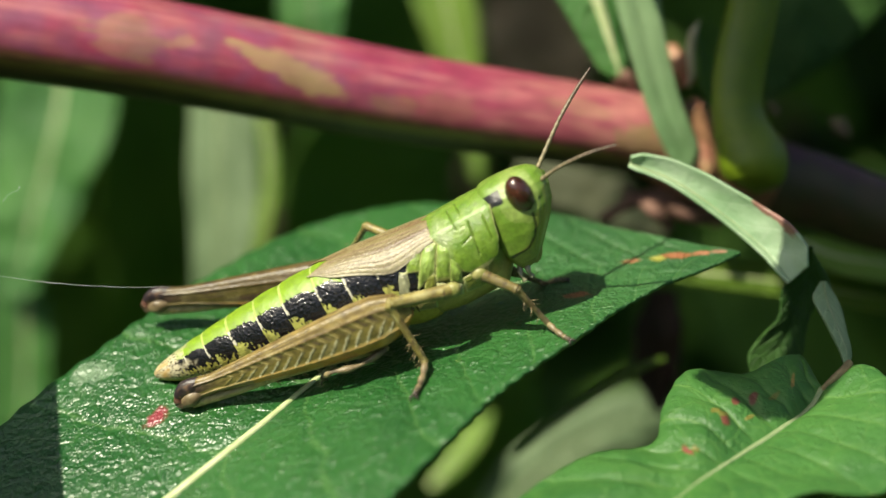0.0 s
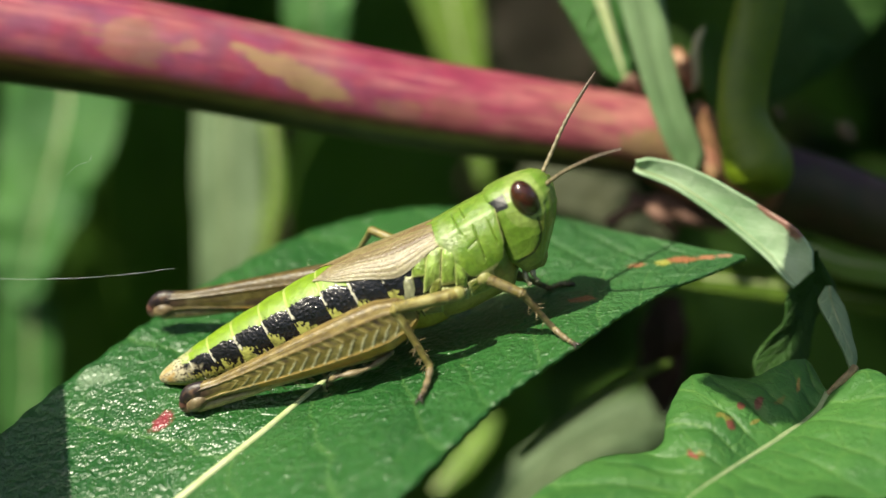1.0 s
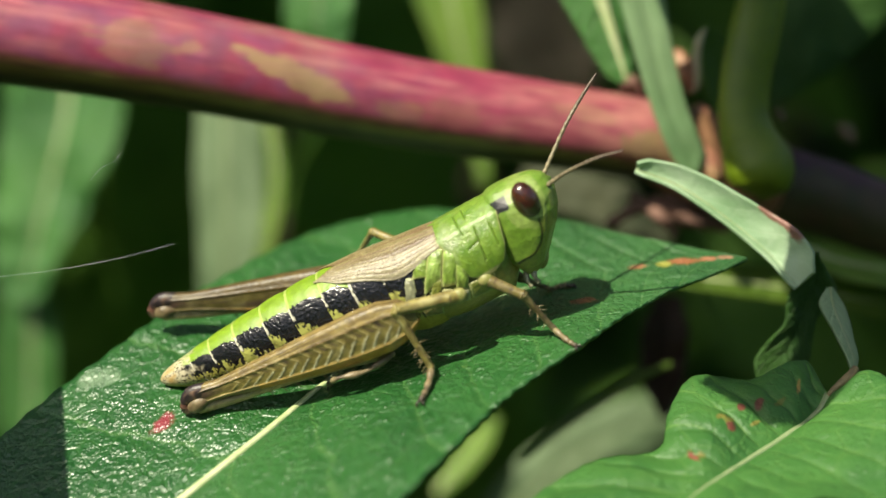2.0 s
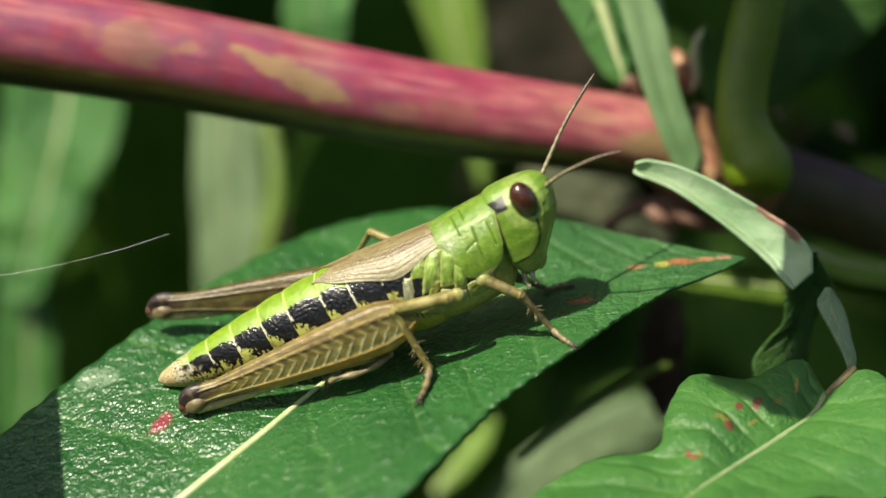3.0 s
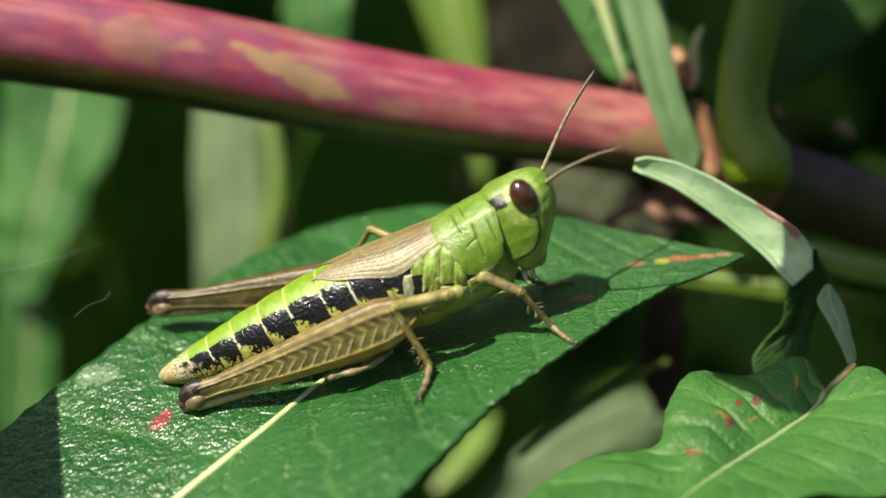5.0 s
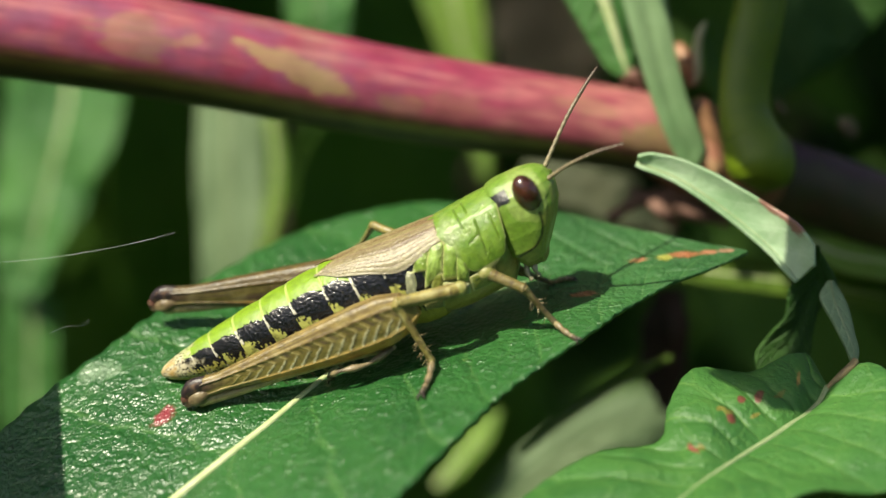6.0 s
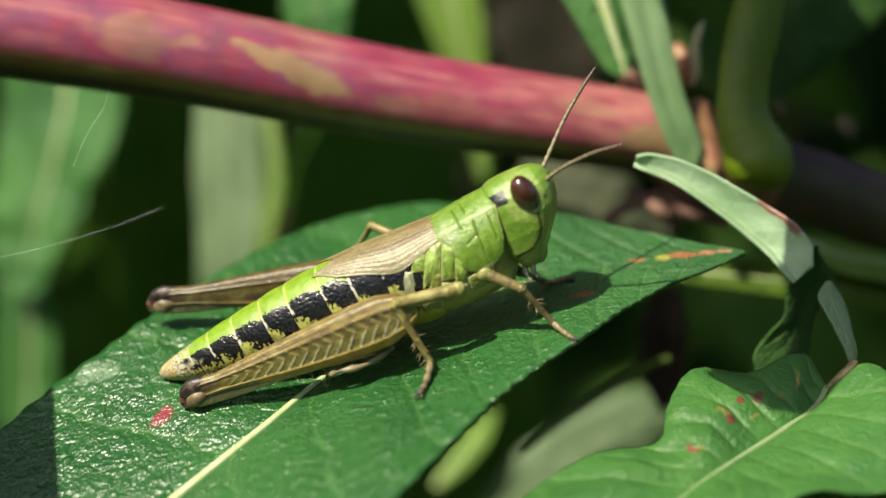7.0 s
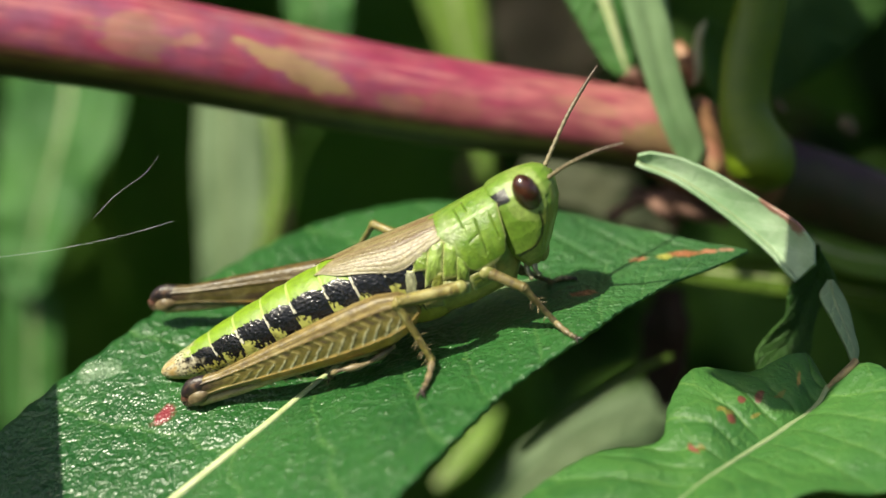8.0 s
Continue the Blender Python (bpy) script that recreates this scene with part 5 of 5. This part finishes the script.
def foot_parts(root, pts, r, beads=0.15):
    """Three padded joints and two claws along pts."""
    p = curve_points([tuple(q) for q in pts], 10)
    ft = tube("foot", [(*p[0], r), (*p[3], r * 0.95), (*p[6], r * 0.85), (*p[8], r * 0.75), (*p[9], r * 0.95)], LEG, root, "brown beaded foot", 12, 60, (0, 0, 1), 1.0,
              lambda u, a: blend((0.20, 0.155, 0.085), (0.05, 0.035, 0.025), (u - 0.45) * 1.8 + 0.5 * math.cos(u * 26)), lambda u: 1 - beads * math.cos(u * 26))
    d = (p[9] - p[7]) / np.linalg.norm(p[9] - p[7])
    sd = np.cross(d, (0, 0, 1))
    sd /= np.linalg.norm(sd)
    for k in (-1, 1):
        tube("claw", [(*p[9], r * 0.45), (*(p[9] + d * r * 1.4 + sd * k * r * 0.9), r * 0.35), (*(p[9] + d * r * 1.9 + sd * k * r * 1.2 - np.array((0, 0, r * 0.9))), r * 0.1)], CLAW, ft, "black claw", 8, 8)


def walking_leg(root, a, b, c, toe, r=0.24, shade=0.0, tip=0.1):
    def tone(u, ang, more=0.0):
        col = blend((0.27, 0.23, 0.06), (0.17, 0.125, 0.04), 0.45 + 1.1 * fuzz(u * 9, ang, 1))
        col = blend(col, (0.48, 0.44, 0.20), fuzz(u * 5, ang * 2.5, 4) * 1.2)
        return blend(col, (0.06, 0.04, 0.022), shade + more * u + 1.3 * max(0, fuzz(u * 16, ang * 1.5, 7) - 0.05))

    a, b, c = np.array(a), np.array(b), np.array(c)
    ball("leg_base", a, (0.36, 0.30, 0.34), PALP, root, "pale green-brown leg base")
    tube("thigh", [(*a, r * 0.95), (*(a * 0.85 + b * 0.15), r * 1.05), (*(a * 0.7 + b * 0.3), r * 0.98), (*(a * 0.3 + b * 0.7), r * 0.92), (*(b * 0.93 + a * 0.07), r * 0.86), (*b, r * 0.98)], LEG, root, "yellow-brown walking thigh", 16, 40, paint=tone)
    sh = tube("shank", [(*b, r * 0.9), (*(b * 0.85 + c * 0.15), r * 0.66), (*(b * 0.5 + c * 0.5), r * 0.54), (*(b * 0.15 + c * 0.85), r * 0.52), (*c, r * 0.6)], LEG, root, "yellow-brown shank with short bristles", 14, 40, paint=lambda u, ang: tone(u, ang, tip))
    rng = random.Random(int(abs(a[0] * 100)))
    d = (c - b) / np.linalg.norm(c - b)
    for k in range(14):
        q = b + (c - b) * rng.uniform(0.3, 1.0)
        n = np.cross(d, (rng.uniform(-1, 1), rng.uniform(-1, 1), rng.uniform(-1, 1)))
        n /= np.linalg.norm(n)
        tube("bristle", [(*(q + n * r * 0.6), 0.022), (*(q + n * r * 1.7 + d * 0.15), 0.006)], SPINE, sh, "", 5, 4)
    foot_parts(root, [c] + [np.array(t) for t in toe], r * 0.52)


PALP_WHITE = plain_material("insect_palp_pale", (0.16, 0.15, 0.08), (0.36, 0.34, 0.24), 0.4, 3000.0)
PALP = plain_material("insect_palp", (0.20, 0.21, 0.05), (0.30, 0.28, 0.11), 0.45, 3000.0)
SPINE = plain_material("insect_spine", (0.30, 0.24, 0.12), (0.10, 0.06, 0.03), 0.4, 3000.0, 0.5, 0)
CLAW = plain_material("insect_claw", (0.02, 0.014, 0.012), (0.05, 0.035, 0.03), 0.3, 3000.0, 0.5, 0)


def build_grasshopper():
    root = new("grasshopper")
    ax, up = Vector(AX).normalized(), Vector(UPV).normalized()
    lf = up.cross(ax).normalized()
    m = Matrix((ax, lf, ax.cross(lf))).transposed().to_4x4()
    m.translation = Vector(ORIGIN) * MM
    root.matrix_world = LEAN @ m
    tagged(root, "green meadow grasshopper with black-banded sides resting on a leaf", "grasshopper")
    abdomen(root)
    thorax(root)
    wings(root)
    head(root)
    hind_leg(root, (11.7, -2.45, -0.85), (1.45, -1.95, -0.52), (9.95, -1.90, -2.32), [(9.20, -2.40, -2.34), (8.45, -2.70, -2.22), (7.78, -2.85, -2.02), (7.10, -2.35, -2.15), (6.90, -1.90, -2.50)], 1)
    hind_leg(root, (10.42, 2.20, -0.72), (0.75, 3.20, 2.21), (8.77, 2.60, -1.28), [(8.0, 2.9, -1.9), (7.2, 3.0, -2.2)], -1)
    walking_leg(root, (13.57, -2.2, -0.98), (11.01, -2.83, -0.21), (11.28, -2.91, -3.20), [(10.97, -3.80, -3.48), (10.62, -4.70, -3.56)], 0.3)
    walking_leg(root, (14.81, -1.7, -0.97), (15.98, -2.15, -2.1), (16.53, -1.99, -4.12), [(16.86, -2.69, -4.46), (17.17, -3.23, -4.66)], 0.25, 0.42, 0.5)
    walking_leg(root, (13.4, 1.6, -1.0), (10.55, 3.6, 1.22), (8.81, 5.46, -0.35), [(8.11, 5.69, -0.60), (7.75, 5.61, -0.60)], 0.22)
    walking_leg(root, (14.9, 1.6, -0.9), (15.86, 1.25, -2.68), (16.81, 2.76, -4.44), [(17.15, 2.5, -4.22), (17.57, 2.45, -4.38)], 0.24, 0.5)
    return root


def build_silk():
    """Threads of gossamer drifting beside the leaf."""
    out = []
    for rows in ([(-2, 0.05, 0, 0.004), (0, 0.0, 0, 0.0045), (3, -0.10, 0.1, 0.0045), (6, 0.0, 0, 0.004), (8.4, 0.25, 0, 0.003)],
                 [(-1.9, -0.2, 0, 0.003), (-0.8, 0.0, 0, 0.004), (0, 0.06, 0, 0.004), (1.0, 0.05, 0, 0.004), (1.9, 0.3, 0, 0.003)]):
        r = new("silk_thread")
        tagged(r, "fine glinting spider silk thread drifting in air", "spider silk", "silk threads")
        tube("strand", rows, SILK, r, "", 6, 40)
        out.append(r)
    return out


build_ground()
build_thicket()
build_stem()
build_back_leaves()
build_shade_leaves()
build_shoots()
build_main_leaf()
right_leaf = build_right_leaf()
build_curled_leaf()
swaying, nodding = build_shaders()
build_grasshopper()
silk = build_silk()


def motions():
    # the long thread swings about its fixed end, the short one drifts
    # time, height of the fixed end, slope, swing away in depth
    first = [(0.0, -1.2, -6, 0), (0.5, -1.35, -11, 0), (1.0, -1.27, 1.3, 0), (1.5, -1.25, 6.5, 0), (2.2, -1.22, 9, 10), (3.0, -1.22, 11.7, 0), (3.5, -1.25, 27, 0), (4.0, -1.3, 30, 78), (4.5, -1.3, 24, 79),
             (5.2, -1.1, 14, 45), (6.0, -0.88, 7.5, 0), (6.5, -0.8, 12, 76), (7.0, -0.76, 16, 20), (7.5, -0.5, 10.5, 15), (8.0, -0.71, 9.6, 0)]
    walk(silk[0], [(t, LEAN @ pose(-0.0199, y * MM, 0.0, 0, d, a)) for t, y, a, d in first])
    second = [(0.0, -18.2, 2.2, 60, 80), (0.5, -17.5, 3.0, 50, 80), (1.0, -15.5, 3.6, 42, 75), (1.5, -13.5, 3.92, 34, 64), (2.2, -15, 3.4, 50, 72), (3.0, -16.7, 2.65, 60, 80), (3.5, -17.3, 3.28, 59, 79),
              (4.0, -14.06, 2.4, 49, 37), (4.5, -13.5, -2.4, 42, 67), (5.2, -15.5, -2.5, 20, 70), (6.0, -16.0, -3.6, -5, 75), (6.5, -15.7, -4.07, -18, 72), (6.75, -15.4, 0.5, 20, 38), (7.0, -15.0, 5.0, 58, 0),
              (7.5, -14.3, 3.5, 47, 20), (8.0, -13.6, 2.35, 36, 0)]
    walk(silk[1], [(t, LEAN @ pose(x * MM, y * MM, 0.0005, 0, d, a)) for t, x, y, a, d in second])
    # an unseen leaf added higher up sways and its shade with it
    walk(swaying, [(t, LEAN @ pose(x * MM, 0, 0)) for t, x in
                   ((0.0, 0.0), (1.0, 0.12), (1.5, 0.05), (3.0, -0.15), (3.5, -0.2), (4.5, -0.2), (6.5, -0.3), (7.0, -0.46), (8.0, -0.35))])
    walk(nodding, [(t, LEAN @ pose(-0.48 * k * MM, -0.75 * k * MM, 0.45 * k * MM)) for t, k in
                   ((0.0, 0.8), (0.5, 0.75), (1.0, 0.8), (1.5, 0.85), (2.8, 0.35), (3.5, 0.0), (4.0, 0.05), (4.5, 0.25), (4.7, 0.0), (5.8, 0.3), (6.5, 0.3), (7.5, 0.4), (8.0, 0.4))])
    walk(right_leaf, [(t, LEAN @ pose(x * MM, -y * MM, 0)) for t, x, y in
                      ((0.0, 0.10, 0.05), (1.0, 0.10, 0.06), (1.5, 0.07, 0.06), (3.0, 0.06, 0.01), (4.0, 0.02, 0.0), (4.5, 0.06, 0.0), (6.0, 0.04, 0.01), (7.0, 0.08, 0.02), (7.5, 0.03, 0.01), (8.0, 0.05, 0.05))])


motions()
